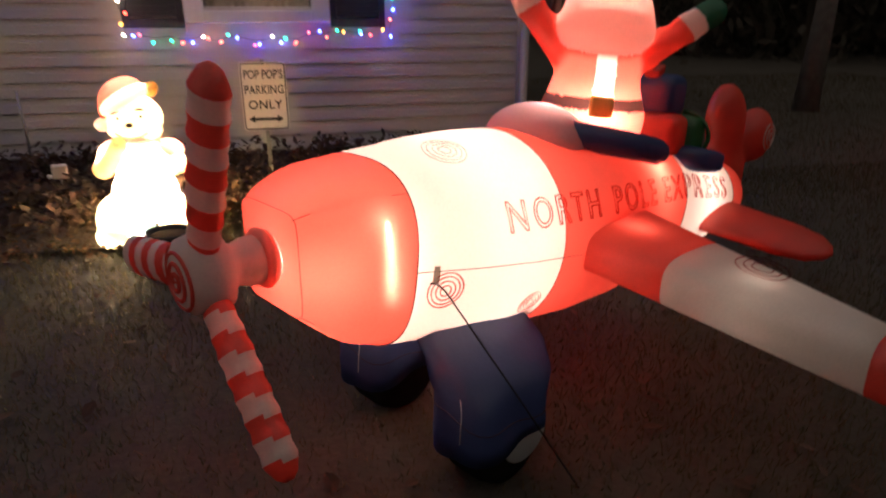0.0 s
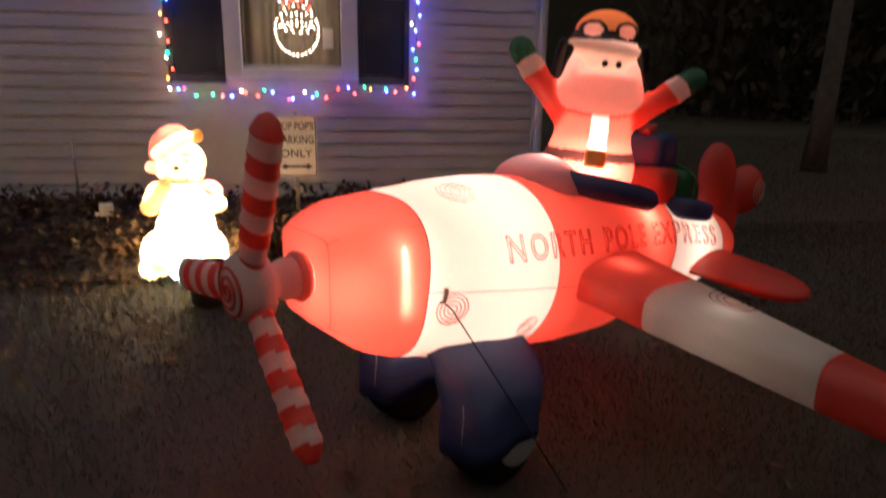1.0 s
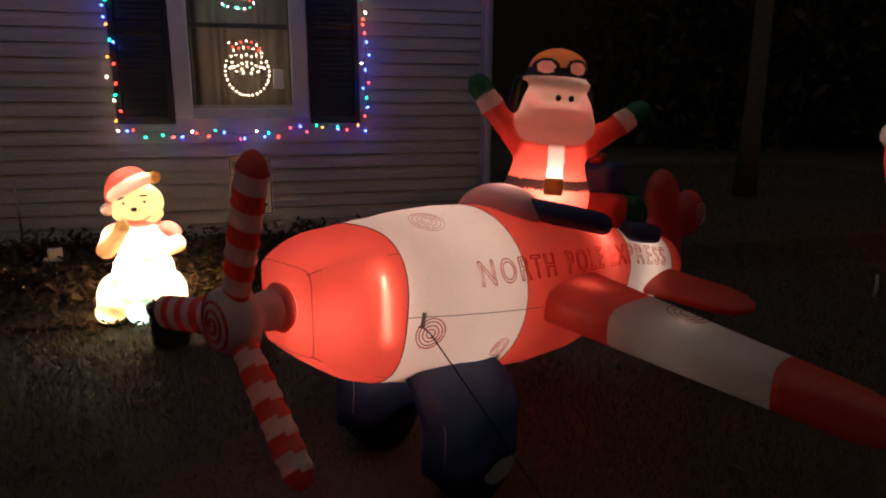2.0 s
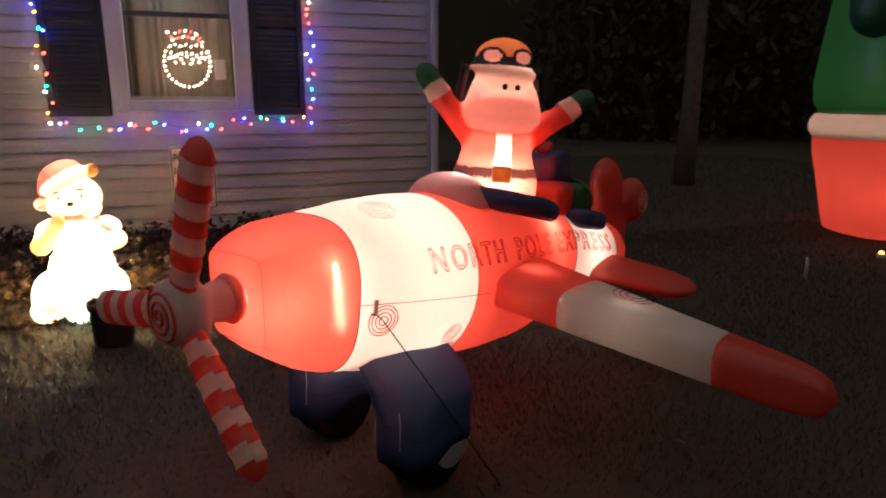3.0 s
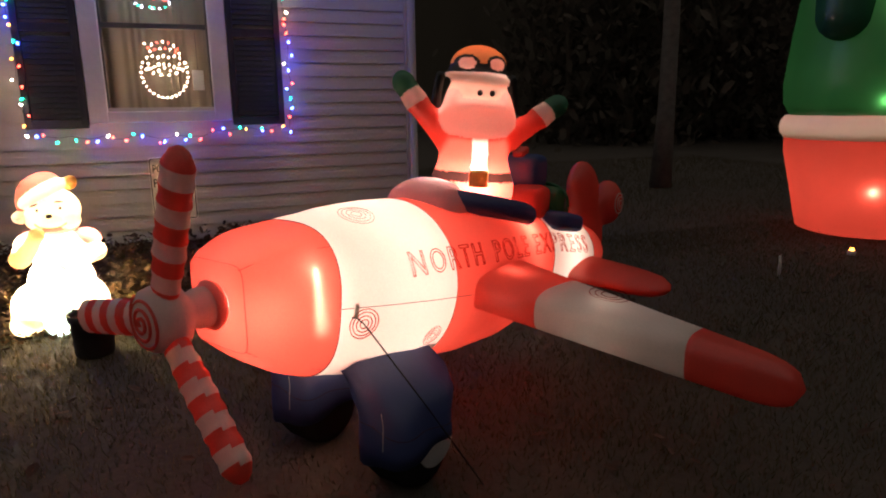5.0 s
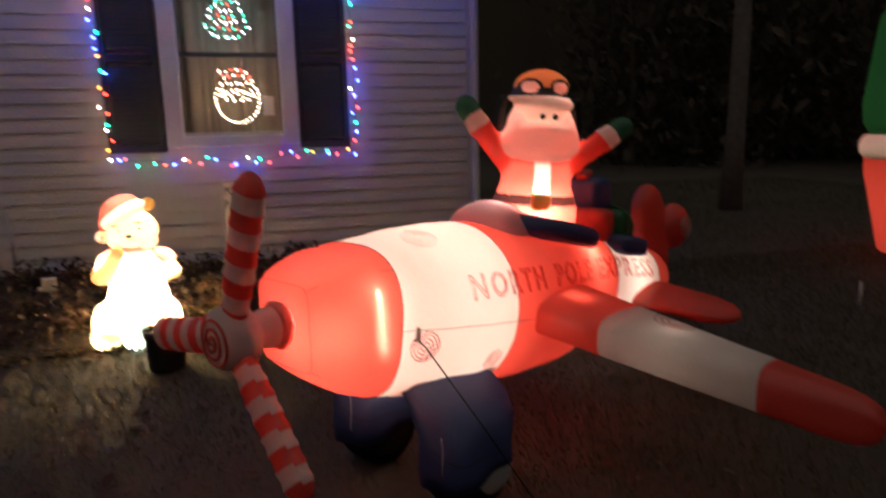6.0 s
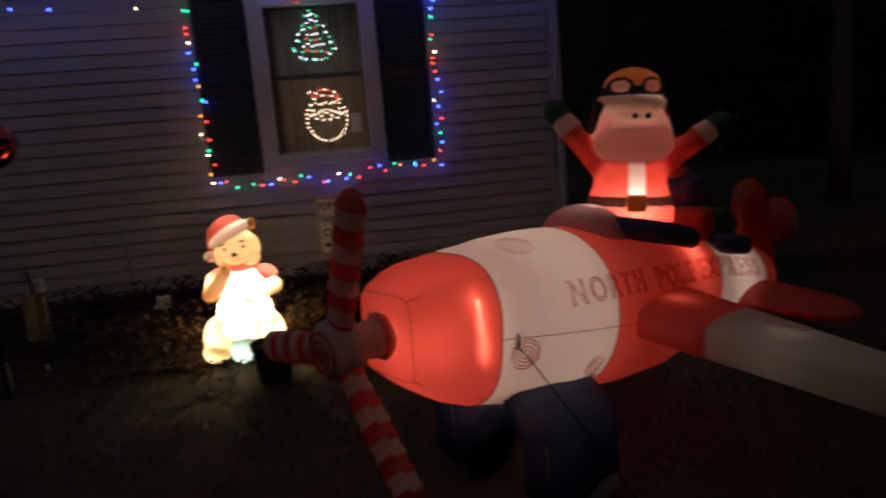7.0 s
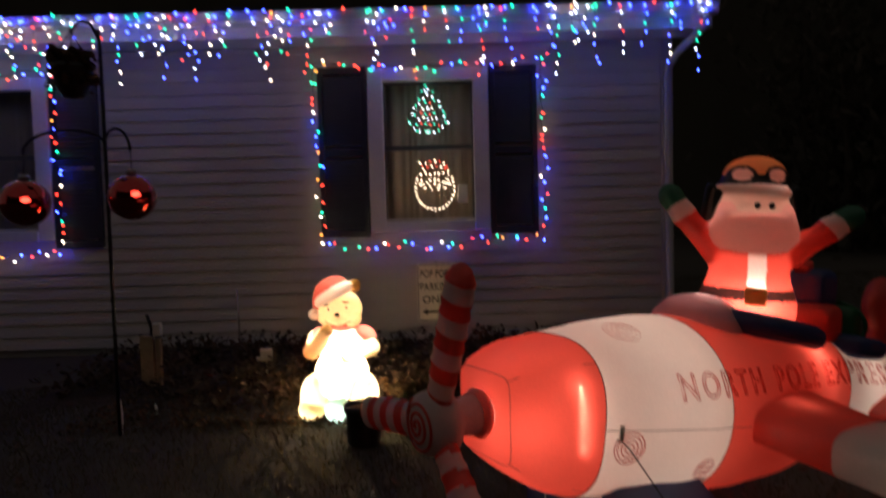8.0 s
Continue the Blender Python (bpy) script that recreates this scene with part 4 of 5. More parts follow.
lamp("lamp_tail", (1.86, -0.03, fus_z(1.86) + 0.03), 3.6, WARM, 0.015, plane)
# Fill lamps added inside the wing to brighten its root and pale panel.
lamp("fill_wing_root", (1.02, -0.36, 0.51), 0.5, WARM, 0.02, plane)
lamp("fill_wing", (0.99, -0.74, 0.455), 0.10, WARM, 0.02, plane)
lamp("lamp_pilot", (0.0, -0.075, 0.11), 11.0, WARM, 0.02, pilot)
lamp("lamp_pilot_head", (0.0, 0.0, 0.42), 0.5, WARM, 0.02, pilot)


# ---------------------------------------------------------------- lit plastic bear
def build_bear():
    prims = [
        ("e", (-0.015, 0, 0.27), (0.165, 0.145, 0.17), (0, 0, 0), 0),        # belly
        ("e", (0.0, 0, 0.445), (0.160, 0.122, 0.105), (0, 0, 0), 2),          # shirt
        ("e", (-0.005, -0.02, 0.680), (0.132, 0.120, 0.118), (0, -6, 0), 0),  # head
        ("e", (0.004, -0.112, 0.640), (0.056, 0.047, 0.040), (0, 0, 0), 0),   # muzzle
        ("e", (0.078, -0.075, 0.628), (0.055, 0.052, 0.048), (0, 0, 0), 0),
        ("e", (-0.074, -0.075, 0.630), (0.056, 0.052, 0.048), (0, 0, 0), 0),
        ("e", (-0.005, -0.01, 0.575), (0.105, 0.105, 0.030), (0, 0, 0), 1),   # collar
        ("e", (-0.045, -0.015, 0.772), (0.134, 0.124, 0.050), (0, -30, 0), 2),  # hat brim
        ("e", (-0.072, 0.02, 0.800), (0.112, 0.105, 0.075), (0, -30, 0), 1),  # hat
        ("e", (-0.148, 0.02, 0.745), (0.036, 0.055, 0.080), (0, 12, 0), 1),
        ("e", (-0.168, -0.01, 0.645), (0.040, 0.040, 0.036), (0, 0, 0), 2),   # pompom
        ("e", (0.086, 0.0, 0.825), (0.034, 0.026, 0.040), (0, 20, 0), 3),     # ear
        ("c", (-0.155, -0.02, 0.495), (-0.180, -0.07, 0.425), (0.056, 0.050), 0),
        ("c", (-0.180, -0.08, 0.425), (-0.070, -0.140, 0.560), (0.048, 0.040), 0),
        ("e", (-0.145, 0.0, 0.505), (0.070, 0.080, 0.056), (0, -30, 0), 1),
        ("e", (0.140, 0.01, 0.512), (0.066, 0.070, 0.050), (0, 30, 0), 1),
        ("c", (0.178, -0.03, 0.435), (0.055, -0.135, 0.400), (0.052, 0.044), 0),
        ("e", (-0.165, -0.045, 0.145), (0.098, 0.12, 0.135), (0, 6, 0), 0),   # legs
        ("e", (0.125, -0.045, 0.160), (0.092, 0.12, 0.130), (0, -8, 0), 0),
        ("e", (-0.185, -0.085, 0.065), (0.082, 0.10, 0.075), (0, 0, 0), 0),
        ("e", (0.168, -0.085, 0.195), (0.056, 0.07, 0.050), (0, 0, 0), 0),
        ("e", (0.125, -0.07, 0.070), (0.085, 0.10, 0.080), (0, 0, 0), 0),
        ("e", (-0.03, -0.120, 0.225), (0.085, 0.080, 0.090), (0, 0, 0), 2),   # pale lump on the lap
        ("e", (-0.095, -0.130, 0.300), (0.024, 0.028, 0.036), (0, 0, 0), 2),
        ("e", (0.035, -0.130, 0.300), (0.024, 0.028, 0.036), (0, 0, 0), 2),
        ("e", (-0.02, -0.135, 0.075), (0.078, 0.070, 0.085), (0, 0, 0), 4),   # pale blue base
    ]
    verts, faces, idx, mid = blob("bear", prims, None, (-0.34, -0.30, -0.02), (0.34, 0.22, 0.93), 0.008, 0.012)
    V, Fc, I = [tuple(q) for q in verts], [tuple(q) for q in faces], list(idx)

    def dot(x, y, z, rx, ry, rz, tilt=0):
        bm = bmesh.new()
        bmesh.ops.create_icosphere(bm, subdivisions=2, radius=1)
        bm.verts.index_update()
        k = len(V)
        for q in bm.verts:
            a, c = q.co.x * rx, q.co.z * rz
            t = radians(tilt)
            V.append((x + a * math.cos(t) - c * math.sin(t), y + q.co.y * ry, z + a * math.sin(t) + c * math.cos(t)))
        Fc.extend(tuple(q.index + k for q in fc.verts) for fc in bm.faces)
        I.extend([5] * len(bm.faces))
        bm.free()

    dot(0.004, -0.160, 0.664, 0.017, 0.010, 0.013)
    dot(-0.054, -0.130, 0.694, 0.007, 0.006, 0.009)
    dot(0.054, -0.130, 0.702, 0.007, 0.006, 0.009)
    dot(-0.068, -0.126, 0.722, 0.022, 0.006, 0.005, 22)
    dot(0.050, -0.126, 0.736, 0.022, 0.006, 0.005, 0)
    tv, tf = tube([(0.004 + 0.078 * math.sin(q), -0.138 - 0.018 * math.cos(q), 0.634 - 0.036 * math.cos(q)) for q in np.linspace(-1.25, 1.25, 13)], 0.0030, 5)
    k = len(V)
    V += [tuple(q) for q in tv]
    Fc += [tuple(q + k for q in fc) for fc in tf]
    I += [6] * len(tf)
    me = mesh_from("bear_figure", V, Fc, [M_BEAR, M_BRED, M_BWHITE, M_GOLD, M_BBLUE, M_PAINT, M_ORANGE], I)
    return me


bear = part("bear_figure", build_bear())
bear.matrix_basis = pose(-0.775, 4.13, 0.0, 0, 0, -4) @ Matrix.Diagonal((1, 1, 0.97, 1))
tagged(bear, "lit plastic bear figure in red hat and shirt on mulch", "lawn ornament")
lamp("lamp_bear", (-0.785, 4.12, 0.29), 80.0, (1.0, 0.86, 0.69), 0.03)
# Fill lamp added to brighten the head above the body's own bulb.
lamp("fill_bear_head", (-0.775, 4.14, 0.62), 4.5, (1.0, 0.80, 0.58), 0.03)


# ---------------------------------------------------------------- sign
def build_sign():
    s = thing("parking_sign", pose(-0.198, 5.216, 0.0, 0, 0, 0), "white metal parking sign with black letters on a steel stake", "sign")
    w, h, r = 0.152, 0.455, 0.022
    def plate(w, z0, z1, r, y0, y1):
        bm = bmesh.new()
        ring = []
        for cx, cz, a0 in ((w - r, z1 - r, 0), (-w + r, z1 - r, 90), (-w + r, z0 + r, 180), (w - r, z0 + r, 270)):
            for a in range(0, 91, 15):
                ring.append((cx + r * math.cos(radians(a0 + a)), cz + r * math.sin(radians(a0 + a))))
        a = [bm.verts.new((x, y0, z)) for x, z in ring]
        b = [bm.verts.new((x, y1, z)) for x, z in ring]
        bm.faces.new(a)
        bm.faces.new(b[::-1])
        for i in range(len(a)):
            bm.faces.new((a[i], b[i], b[(i + 1) % len(a)], a[(i + 1) % len(a)]))
        return bm, ring
    bm, _ = plate(w, 0.388, 0.388 + h, r, -0.0015, 0.0015)
    panel = part("panel", from_bm("panel", bm, M_SIGN), s)
    bm, ring = plate(w - 0.010, 0.398, 0.378 + h, 0.016, 0, 0.001)
    bm.free()
    part("border", tube_mesh("border", [(x, -0.002, z) for x, z in ring + ring[:1]], 0.0040, M_INK, 4), panel)
    for text, z, hh, sp in (("POP POP'S", 0.735, 0.056, 1.0), ("PARKING", 0.635, 0.056, 1.05), ("ONLY", 0.535, 0.056, 1.05)):
        me = letters(text, hh, M_INK, fat=0.0012, spacing=sp)
        xs = [q.co.x for q in me.vertices]
        k = min(1.0, 0.255 / (max(xs) - min(xs)))
        for q in me.vertices:
            q.co = (q.co.x * k, q.co.z - 0.003, q.co.y + z)
        part("lettering", me, panel)
    bm = bmesh.new()
    arrow = [(-0.115, 0), (-0.075, 0.025), (-0.075, 0.009), (0.075, 0.009), (0.075, 0.025), (0.115, 0), (0.075, -0.025), (0.075, -0.009), (-0.075, -0.009), (-0.075, -0.025)]
    a = [bm.verts.new((x, -0.0045, 0.465 + z)) for x, z in arrow]
    b = [bm.verts.new((x, -0.0022, 0.465 + z)) for x, z in arrow]
    bm.faces.new(a)
    bm.faces.new(b[::-1])
    for i in range(len(a)):
        bm.faces.new((a[i], b[i], b[(i + 1) % 10], a[(i + 1) % 10]))
    part("arrow", from_bm("arrow", bm, M_INK), panel)
    for z in (0.408, 0.826):
        part("bolt", turned("bolt", [(0.0, 0.0), (0.005, 0.0), (0.005, 0.003), (0.0, 0.004)], M_STEEL, 10), panel).matrix_basis = pose(0, -0.0015, z, 90, 0, 0)
    part("stake", box_mesh("stake", -0.014, 0.014, 0.003, 0.018, -0.02, 0.86, M_STEEL, 0.003), s)


build_sign()


def window_card():
    c = thing("window_card", pose(0.062, WALL_Y + 0.03, 1.33), "pale rounded card hanging inside the window", "card")
    bm = box_bm(-0.045, 0.045, -0.003, 0.003, 0.0, 0.165, 0.0025)
    part("card", from_bm("card", bm, M_SIGN), c)
    part("loop", tube_mesh("loop", [(0, 0, 0.16), (0.004, 0, 0.24), (0, 0, 0.50)], 0.0016, M_CORD, 5), c)


window_card()


# ---------------------------------------------------------------- planter beside the bear
def build_planter():
    p = thing("planter", pose(-0.60, 3.62, -0.005), "round black planter with dry brown soil beside the bear", "planter")
    part("pot", turned("pot", [(0.0, 0.0), (0.086, 0.0), (0.09, 0.01), (0.097, 0.17), (0.105, 0.175), (0.108, 0.21), (0.103, 0.214), (0.096, 0.20), (0.09, 0.175), (0.0, 0.175)], M_POT), p)
    part("soil", turned("soil", [(0.0, 0.178), (0.091, 0.178), (0.088, 0.192), (0.05, 0.200), (0.0, 0.203)], M_SOIL), p)


build_planter()


# ---------------------------------------------------------------- mulch bed along the wall
def bed_spot(r):
    while True:
        x, y = r.uniform(-3.0, 1.8), r.uniform(4.15, 6.15)
        if y > 4.35 + 0.35 * math.sin(x * 2.3 + 1) - (0.25 if -1.6 < x < -0.3 else 0):
            return (x, y, 0.03)


def build_bed():
    v, f = [], []
    xs, ys = np.arange(-3.1, 1.95, 0.1), np.arange(4.0, 6.21, 0.1)
    for y in ys:
        for x in xs:
            e = y - (4.30 + 0.3 * math.sin(x * 2.3 + 1) - (0.25 if -1.6 < x < -0.3 else 0))
            side = min(x + 3.1, 1.95 - x) * 4
            v.append((x, y, max(-0.03, min(0.03, e * 0.06, side * 0.1 - 0.03)) + 0.012 * noise.noise((x * 6, y * 6, 0))))
    n = len(xs)
    for j in range(len(ys) - 1):
        for i in range(n - 1):
            f.append((j * n + i, j * n + i + 1, (j + 1) * n + i + 1, (j + 1) * n + i))
    tagged(part("mulch_bed", mesh_from("mulch_bed", v, f, M_MULCH)), "low bed of bark mulch along the house", "flower bed", kind="structure")


build_bed()
scatter_leaves("leaf_litter", 6500, bed_spot, 0.030, M_LEAF, "dry brown leaves and litter heaped on the flower bed", 9, 0.17, 0.9)


scatter_leaves("wood_chips", 2600, lambda r: (r.uniform(-2.4, 0.3), r.uniform(3.85, 4.7), 0.012), 0.017, M_SHRUB, "coarse dark wood chips along the edge of the bed", 19, 0.03, 0.8)


def dry_plant(x, y, h, seed, spread=0.16):
    """A clump of bare stalks with withered leaves."""
    rnd = random.Random(seed)
    p = thing("withered_plant", pose(x, y, 0.0), "withered brown plant in the bed by the wall", "plant", "plants in the bed")
    sv, sf, lv, lf = [], [], [], []
    for _ in range(26):
        a, t = rnd.uniform(0, 6.28), rnd.uniform(0.3, 1.0)
        pts = [Vector((0.03 * math.cos(a), 0.03 * math.sin(a), 0.0))]
        for k in (1, 2, 3):
            pts.append(Vector((spread * t * k / 3 * math.cos(a) + rnd.uniform(-0.02, 0.02), spread * t * k / 3 * math.sin(a) + rnd.uniform(-0.02, 0.02), h * (1 - 0.3 * t) * k / 3)))
        v, f = tube(pts, [0.004, 0.003, 0.0025, 0.001], 4)
        k0 = len(sv)
        sv += v
        sf += [tuple(q + k0 for q in fc) for fc in f]
        for k in (1, 2, 3):
            for _ in range(3):
                q = pts[k]
                leaf_shape(lv, lf, q.x + rnd.uniform(-0.03, 0.03), q.y + rnd.uniform(-0.03, 0.03), q.z + rnd.uniform(-0.04, 0.02), rnd.uniform(0.012, 0.03), rnd, 1.2)
    part("stem", mesh_from("stem", sv, sf, M_SHRUB), p)
    part("foliage", mesh_from("foliage", lv, lf, M_SHRUB, smooth=False), p)


for i, (x, y, h) in enumerate([(-1.75, 5.5, 0.42), (-1.45, 5.75, 0.36), (-1.2, 5.35, 0.30), (-0.45, 5.1, 0.26), (-0.35, 4.75, 0.22), (0.1, 5.5, 0.34), (0.25, 5.75, 0.42), (0.0, 4.9, 0.2), (-1.3, 4.7, 0.18), (-2.2, 5.6, 0.4), (-0.55, 5.7, 0.3), (0.7, 5.6, 0.36), (-0.43, 4.42, 0.27), (-1.2, 4.45, 0.2), (-0.3, 4.6, 0.2), (-1.6, 4.8, 0.24)]):
    dry_plant(x, y, h * 0.58, 20 + i)


# ---------------------------------------------------------------- small garden lights and stakes
def spotlight(x, y, turn):
    s = thing("garden_spotlight", pose(x, y, 0.02, 0, 0, turn), "small white garden spotlight on a stake in the bed", "light fixture")
    part("stake", tube_mesh("stake", [(0, 0, -0.03), (0, 0, 0.14)], 0.007, M_STAKE), s)
    part("head", box_mesh("head", -0.045, 0.045, -0.03, 0.03, 0.13, 0.22, M_STAKE, 0.01), s)
    part("knob", ball("knob", 0.016, M_STAKE, 1, 2), s).location = (-0.06, -0.01, 0.15)


spotlight(-1.50, 5.05, 15)


def path_post():
    s = thing("garden_post", pose(-2.28, 4.86, -0.005), "weathered wooden garden post with a white lamp head", "post")
    part("board", box_mesh("board", -0.075, 0.02, -0.025, 0.025, 0, 0.40, M_WOOD, 0.005), s)
    part("board", box_mesh("board", 0.035, 0.07, -0.02, 0.02, 0, 0.38, M_WOOD, 0.005), s)
    part("lamp_head", box_mesh("lamp_head", 0.03, 0.09, -0.05, 0.0, 0.40, 0.50, M_STAKE, 0.012), s)
    part("bracket", tube_mesh("bracket", [(0.0, 0, 0.38), (0.01, -0.01, 0.46), (-0.02, -0.01, 0.56)], 0.012, M_IRON), s)


path_post()


def stake(name, x, y, h, m, label):
    s = thing(name, pose(x, y, 0), label, "stake")
    part("shaft", tube_mesh("shaft", [(0, 0, -0.03), (0.004, 0, h * 0.5), (-0.003, 0, h)], [0.010, 0.010, 0.007], m), s)


stake("plastic_stake", -2.06, 3.92, 0.19, M_STAKE, "short white plastic stake in the lawn")
stake("plastic_stake", -2.0, 4.25, 0.06, M_STAKE, "short white plastic stake in the lawn")
stake("metal_rod", -1.95, 5.85, 0.62, M_STEEL, "thin bare metal rod beside the wall")
stake("plastic_stake", 3.64, 3.36, 0.14, M_STAKE, "short white plastic stake in the lawn")


# Glowing amber dot near the pot, on a base added to carry it.
def glow_dot(x, y):
    s = thing("glow_dot", pose(x, y, 0.0), "small glowing dot on a pale base in the grass", "light fixture")
    part("base", turned("base", [(0.0, -0.01), (0.03, -0.01), (0.034, 0.02), (0.026, 0.03), (0.0, 0.03)], M_STAKE, 16), s)
    part("lens", ball("lens", 0.018, BULB["amber"], 0.8, 2), s).location = (0, 0, 0.036)


glow_dot(4.66, 3.60)


# ---------------------------------------------------------------- iron hook pole with hanging ornaments
def hook_pole():
    p = thing("garden_hook_pole", pose(-2.04, 3.86, 0), "tall black iron pole with curved hooks in the lawn", "garden hook")
    part("shaft", tube_mesh("shaft", [(0, 0, -0.05), (0, 0, 1.2), (0, 0, 2.22), (-0.01, 0, 2.30)], 0.011, M_IRON), p)
    for sx, z0 in ((-0.467, 1.66), (0.14, 1.66)):
        part("arm", tube_mesh("arm", [(sx * 0.5 * (1 - math.cos(q)) , 0, z0 + 0.11 * math.sin(q) - 0.012 * q) for q in np.linspace(0, math.pi, 13)], 0.008, M_IRON), p)
    part("arm", tube_mesh("arm", [(0, 0, 2.24), (-0.05, 0, 2.34), (-0.11, 0, 2.355), (-0.16, 0, 2.30)], 0.008, M_IRON), p)


hook_pole()


def ornament(x, y, z, r, m, label):
    o = thing("ornament_ball", pose(x, y, z), label, "ornament", "hanging ornaments")
    part("globe", ball("globe", r, m, 1, 4), o)
    # Glowing red spot added to the ball, set on the side facing the viewer.
    glow = part("light", ball("light", 0.026, BULB["red"], 0.7, 2), o, "small glowing red spot on the ball's front")
    glow.location = (0.53 * r * 0.94, -0.83 * r * 0.94, 0.10 * r)
    part("cap", turned("cap", [(0.0, r * 0.96), (0.028, r * 0.96), (0.028, r + 0.03), (0.0, r + 0.03)], M_STEEL, 16), o)
    part("cord", tube_mesh("cord", [(0, 0, r + 0.03), (0.004, 0, r + 0.12), (0, 0, 1.63 - z)], 0.003, M_CORD, 5), o)


ornament(-2.507, 3.86, 1.345, 0.132, M_BALL, "large glossy red ball ornament hanging from a hook")
ornament(-1.90, 3.86, 1.362, 0.130, M_BALL, "large dark red ball ornament hanging beside the pole")


def hanging_basket():
    o = thing("hanging_basket", pose(-2.20, 3.86, 2.02), "dark hanging basket with withered trailing plants on the pole", "basket")
    part("bowl", turned("bowl", [(0.0, -0.10), (0.05, -0.09), (0.085, -0.03), (0.105, 0.06), (0.11, 0.09), (0.10, 0.09), (0.08, 0.0), (0.0, -0.05)], M_POT), o)
    rnd = random.Random(6)
    lv, lf = [], []
    for _ in range(420):
        q, d = rnd.uniform(0, 6.28), rnd.uniform(0.02, 0.125)
        leaf_shape(lv, lf, d * math.cos(q), d * math.sin(q), rnd.uniform(-0.02, 0.16) - (rnd.random() ** 2 * 0.14 if d > 0.12 else 0), rnd.uniform(0.015, 0.035), rnd, 1.3)
    part("foliage", mesh_from("foliage", lv, lf, M_SHRUB, smooth=False), o)
    for a in (0, 120, 240):
        part("chain", tube_mesh("chain", [(0.104 * math.cos(radians(a)), 0.104 * math.sin(radians(a)), 0.085), (0, 0, 0.28)], 0.003, M_IRON, 5), o)


hanging_basket()


# ---------------------------------------------------------------- inflatable tree in a red pot
def tree_inflatable():
    t = thing("inflatable_tree", pose(5.66, 4.28, 0), "green inflatable tree in a red pot with white trim, lit inside", "inflatable")

    def lobed(name, prof, m, lobes=0.0, sides=64):
        rings = [[(r * (1 + lobes * abs(math.sin(5 * a))) * math.cos(a), r * (1 + lobes * abs(math.sin(5 * a))) * math.sin(a), z) for a in np.linspace(0, 2 * math.pi, sides, endpoint=False)] for r, z in prof]
        v, f = loft(rings, name == "pot", name == "upper_tier")
        return part(name, mesh_from(name, v, f, m), t)

    lobed("pot", [(0.48, 0.0), (0.535, 0.02), (0.56, 0.12), (0.62, 0.4), (0.69, 0.7), (0.70, 0.86)], M_RED, 0.01)
    lobed("pot_trim", [(0.66, 0.83), (0.71, 0.84), (0.745, 0.89), (0.752, 0.94), (0.745, 0.99), (0.71, 1.04), (0.64, 1.05)], M_FUR)
    lobed("lower_tier", [(0.66, 1.04), (0.72, 1.15), (0.735, 1.32), (0.70, 1.7), (0.66, 2.05), (0.52, 2.3), (0.36, 2.42)], M_GREEN, 0.02)
    lobed("upper_tier", [(0.30, 2.38), (0.50, 2.44), (0.54, 2.56), (0.42, 2.85), (0.22, 3.15), (0.03, 3.3)], M_GREEN, 0.02)
    av, af, ai, _ = blob("hanging_lobe", [("c", (-0.72, -0.16, 1.84), (-0.62, -0.12, 2.5), (0.20, 0.27), 0)], None, (-1.2, -0.6, 1.4), (0.0, 0.4, 3.0), 0.04, 0.02)
    part("hanging_lobe", mesh_from("hanging_lobe", av, af, M_GREEN_DIM), t, "dark green unlit lobe hanging over the body")
    # Two fill lamps added on the axis for an overall glow.
    lamp("fill_pot_centre", (0.0, 0.0, 0.50), 14.0, WARM, 0.05, t)
    lamp("fill_tree_centre", (0.15, 0.0, 1.6), 7.0, (1.0, 0.85, 0.5), 0.05, t)
    lamp("lamp_pot", (-0.45, -0.40, 0.42), 2.0, WARM, 0.02, t)
    lamp("lamp_tree", (-0.52, -0.47, 1.17), 2.2, (1.0, 0.85, 0.5), 0.02, t)
    lamp("lamp_tree_top", (-0.45, -0.44, 1.9), 1.3, (1.0, 0.85, 0.5), 0.02, t)


tree_inflatable()


# ---------------------------------------------------------------- bare tree in the dark
def bare_tree(x, y, h, r, seed):
    rnd = random.Random(seed)
    t = thing("bare_tree", pose(x, y, -0.02), "bare grey tree trunk standing in the dark yard", "tree")
    pts = [Vector((0.02 * math.sin(k * 1.3), 0.02 * math.cos(k), h * k / 6)) for k in range(7)]
    part("trunk", tube_mesh("trunk", pts, [r * 1.35, r * 1.02, r * 0.95, r * 0.85, r * 0.7, r * 0.5, r * 0.25], M_BARK, 14), t)
    for i in range(12):
        k = rnd.uniform(0.45, 0.95)
        a = rnd.uniform(0, 6.28)
        b = Vector((0, 0, h * k))
        L = h * 0.35 * (1.2 - k)
        q = [b, b + Vector((L * 0.4 * math.cos(a), L * 0.4 * math.sin(a), L * 0.3)), b + Vector((L * math.cos(a + 0.2), L * math.sin(a + 0.2), L * 0.9))]
        part("limb", tube_mesh("limb", q, [r * 0.35, r * 0.22, r * 0.06], M_BARK, 6), t)


bare_tree(6.2, 7.7, 6.5, 0.115, 31)


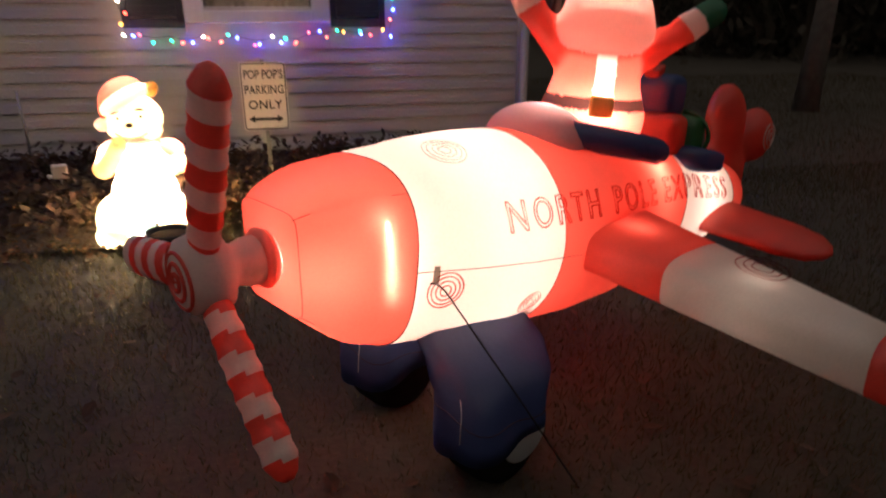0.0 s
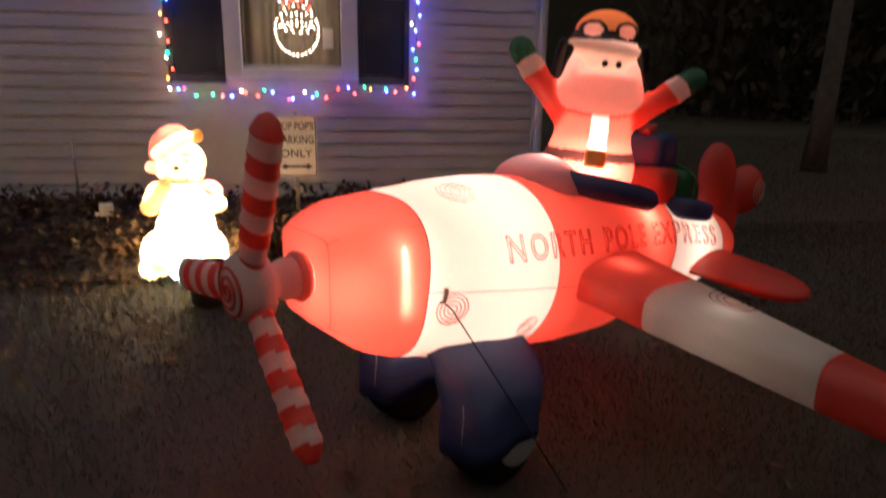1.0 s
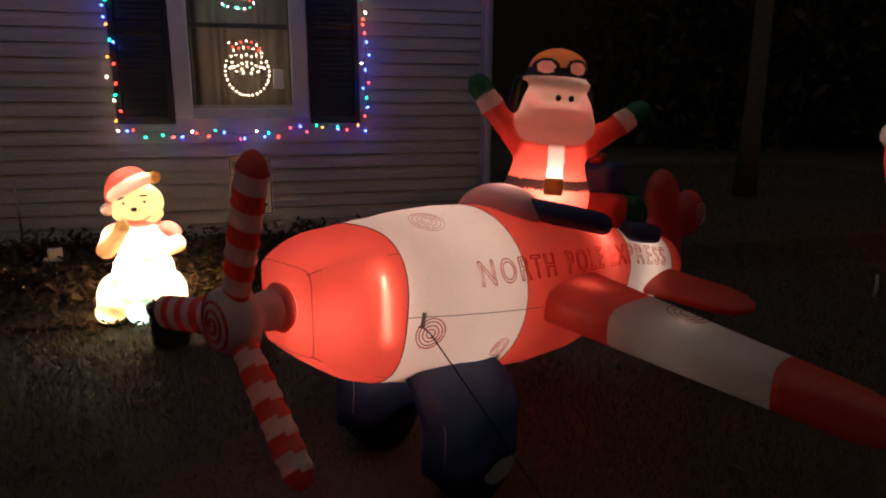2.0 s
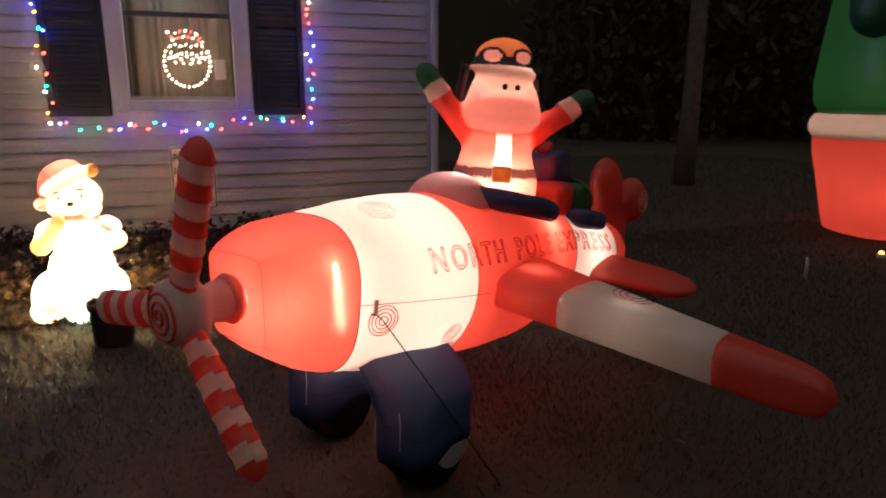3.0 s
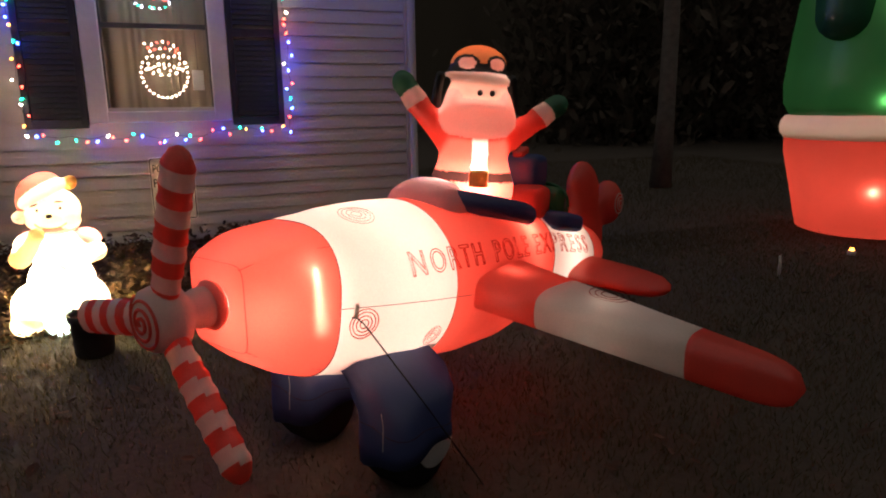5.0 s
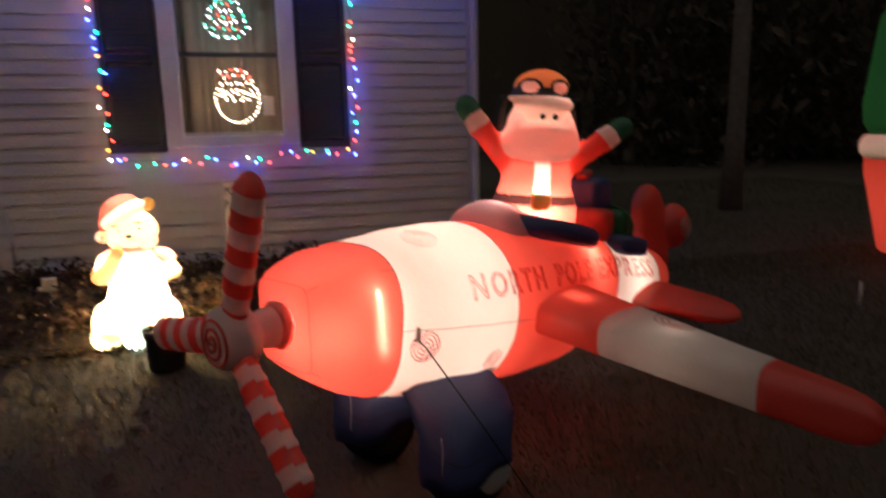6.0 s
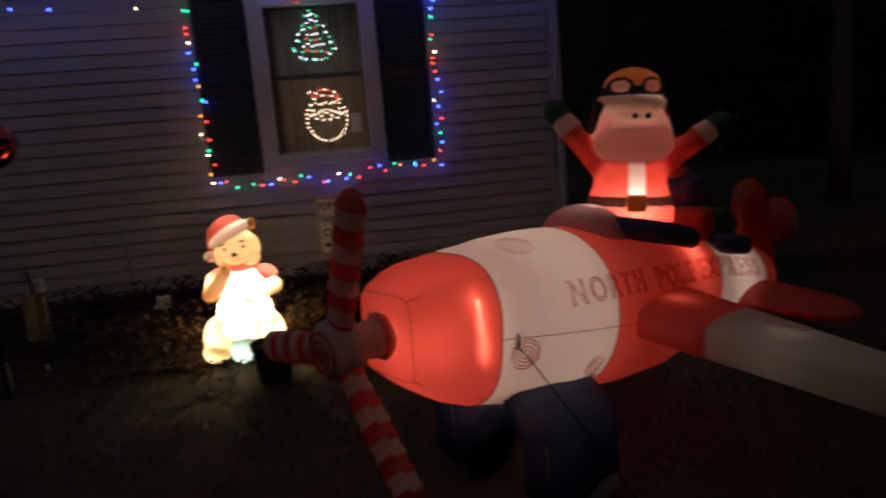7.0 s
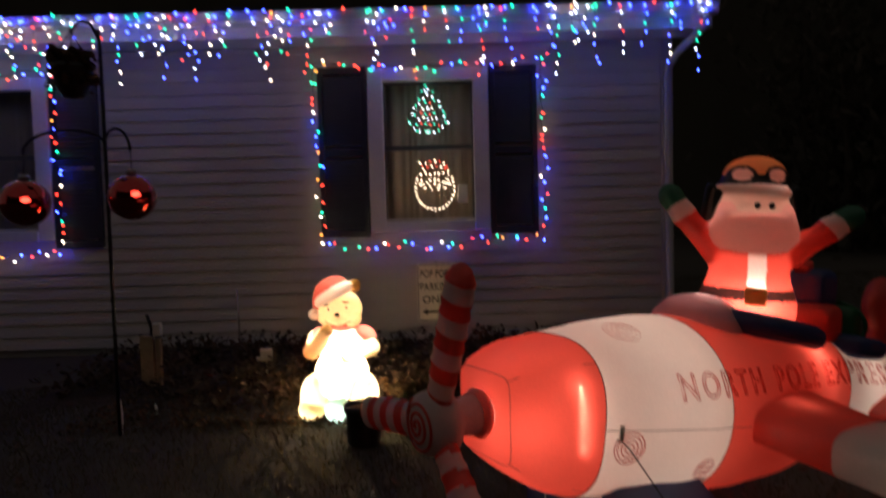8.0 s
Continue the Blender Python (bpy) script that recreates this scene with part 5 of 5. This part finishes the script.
# ---------------------------------------------------------------- siding boards of the front wall
def siding():
    n_rows, step = 24, 0.1155
    z_first = 0.06
    made = {}
    for i in range(n_rows):
        z0, z1 = z_first + i * step, min(z_first + (i + 1) * step + 0.006, EAVE_Z - 0.002)
        spans = [(LEFT_X, CORNER_X - 0.088)]
        for w in (WIN1, WIN2):
            if z1 > w[2] + 0.004 and z0 < w[3] - 0.004:
                spans = [q for a, b in spans for q in ((a, min(b, w[0] - 0.002)), (max(a, w[1] + 0.002), b)) if q[1] - q[0] > 0.01]
        for a, b in spans:
            key = (round(b - a, 3), round(z1 - z0, 3))
            if key not in made:
                L, h = b - a, z1 - z0
                v = [(x, y, z) for x in (0, L) for y, z in ((0.010, 0), (-0.0044, 0.0), (-0.0050, 0.007), (-0.0006, h * 0.55), (0.0004, h * 0.56), (0.006, h), (0.012, h))]
                n = 7
                f = [(j, (j + 1) % n, n + (j + 1) % n, n + j) for j in range(n)] + [tuple(range(n - 1, -1, -1)), tuple(range(n, 2 * n))]
                made[key] = mesh_from("siding_board", v, f, M_SIDING, smooth=False)
            part("siding_board", made[key], wall_front).location = (a, WALL_Y, z0)


siding()


# ---------------------------------------------------------------- dark woods added beyond the yard to cover the bright sky
def woods():
    rnd = random.Random(77)
    v, f = [], []
    for i in range(120):
        a = radians(rnd.uniform(-75, 62))
        d = rnd.uniform(15, 24)
        x, y, h, r = d * math.cos(a) + 2, d * math.sin(a) + 4, rnd.uniform(5, 9), rnd.uniform(0.06, 0.16)
        tv, tf = tube([(x, y, -0.1), (x + rnd.uniform(-0.2, 0.2), y, h * 0.5), (x + rnd.uniform(-0.4, 0.4), y, h)], [r, r * 0.7, r * 0.2], 6)
        k = len(v)
        v += tv
        f += [tuple(q + k for q in fc) for fc in tf]
        for _ in range(400):
            s, b2 = rnd.uniform(0.08, 0.2), rnd.uniform(0, 6.28)
            leaf_shape(v, f, x + rnd.gauss(0, 0.9), y + rnd.gauss(0, 0.9), rnd.uniform(0.0, h), s, rnd, 1.5)
    tagged(part("woods", mesh_from("woods", v, f, M_WOODS, smooth=False)), "dark woods added beyond the yard to cover the sky", "trees", kind="stuff")
    # closed dark screen added far behind, to cover the sky left open
    v, f = [], []
    for i in range(81):
        a = radians(-150 + 300 * i / 80)
        d = 27 + 1.5 * math.sin(i * 1.7)
        for k in range(6):
            v.append((d * math.cos(a) + 2, d * math.sin(a) + 4, -0.1 + 2.6 * k + (1.2 * math.sin(i * 2.3) if k == 5 else 0)))
    for i in range(80):
        for k in range(5):
            f.append((6 * i + k, 6 * i + 6 + k, 6 * i + 7 + k, 6 * i + 1 + k))
    tagged(part("backdrop", mesh_from("backdrop", v, f, M_WOODS)), "dark screen added behind the woods to cover the sky", "backdrop", kind="structure")


woods()
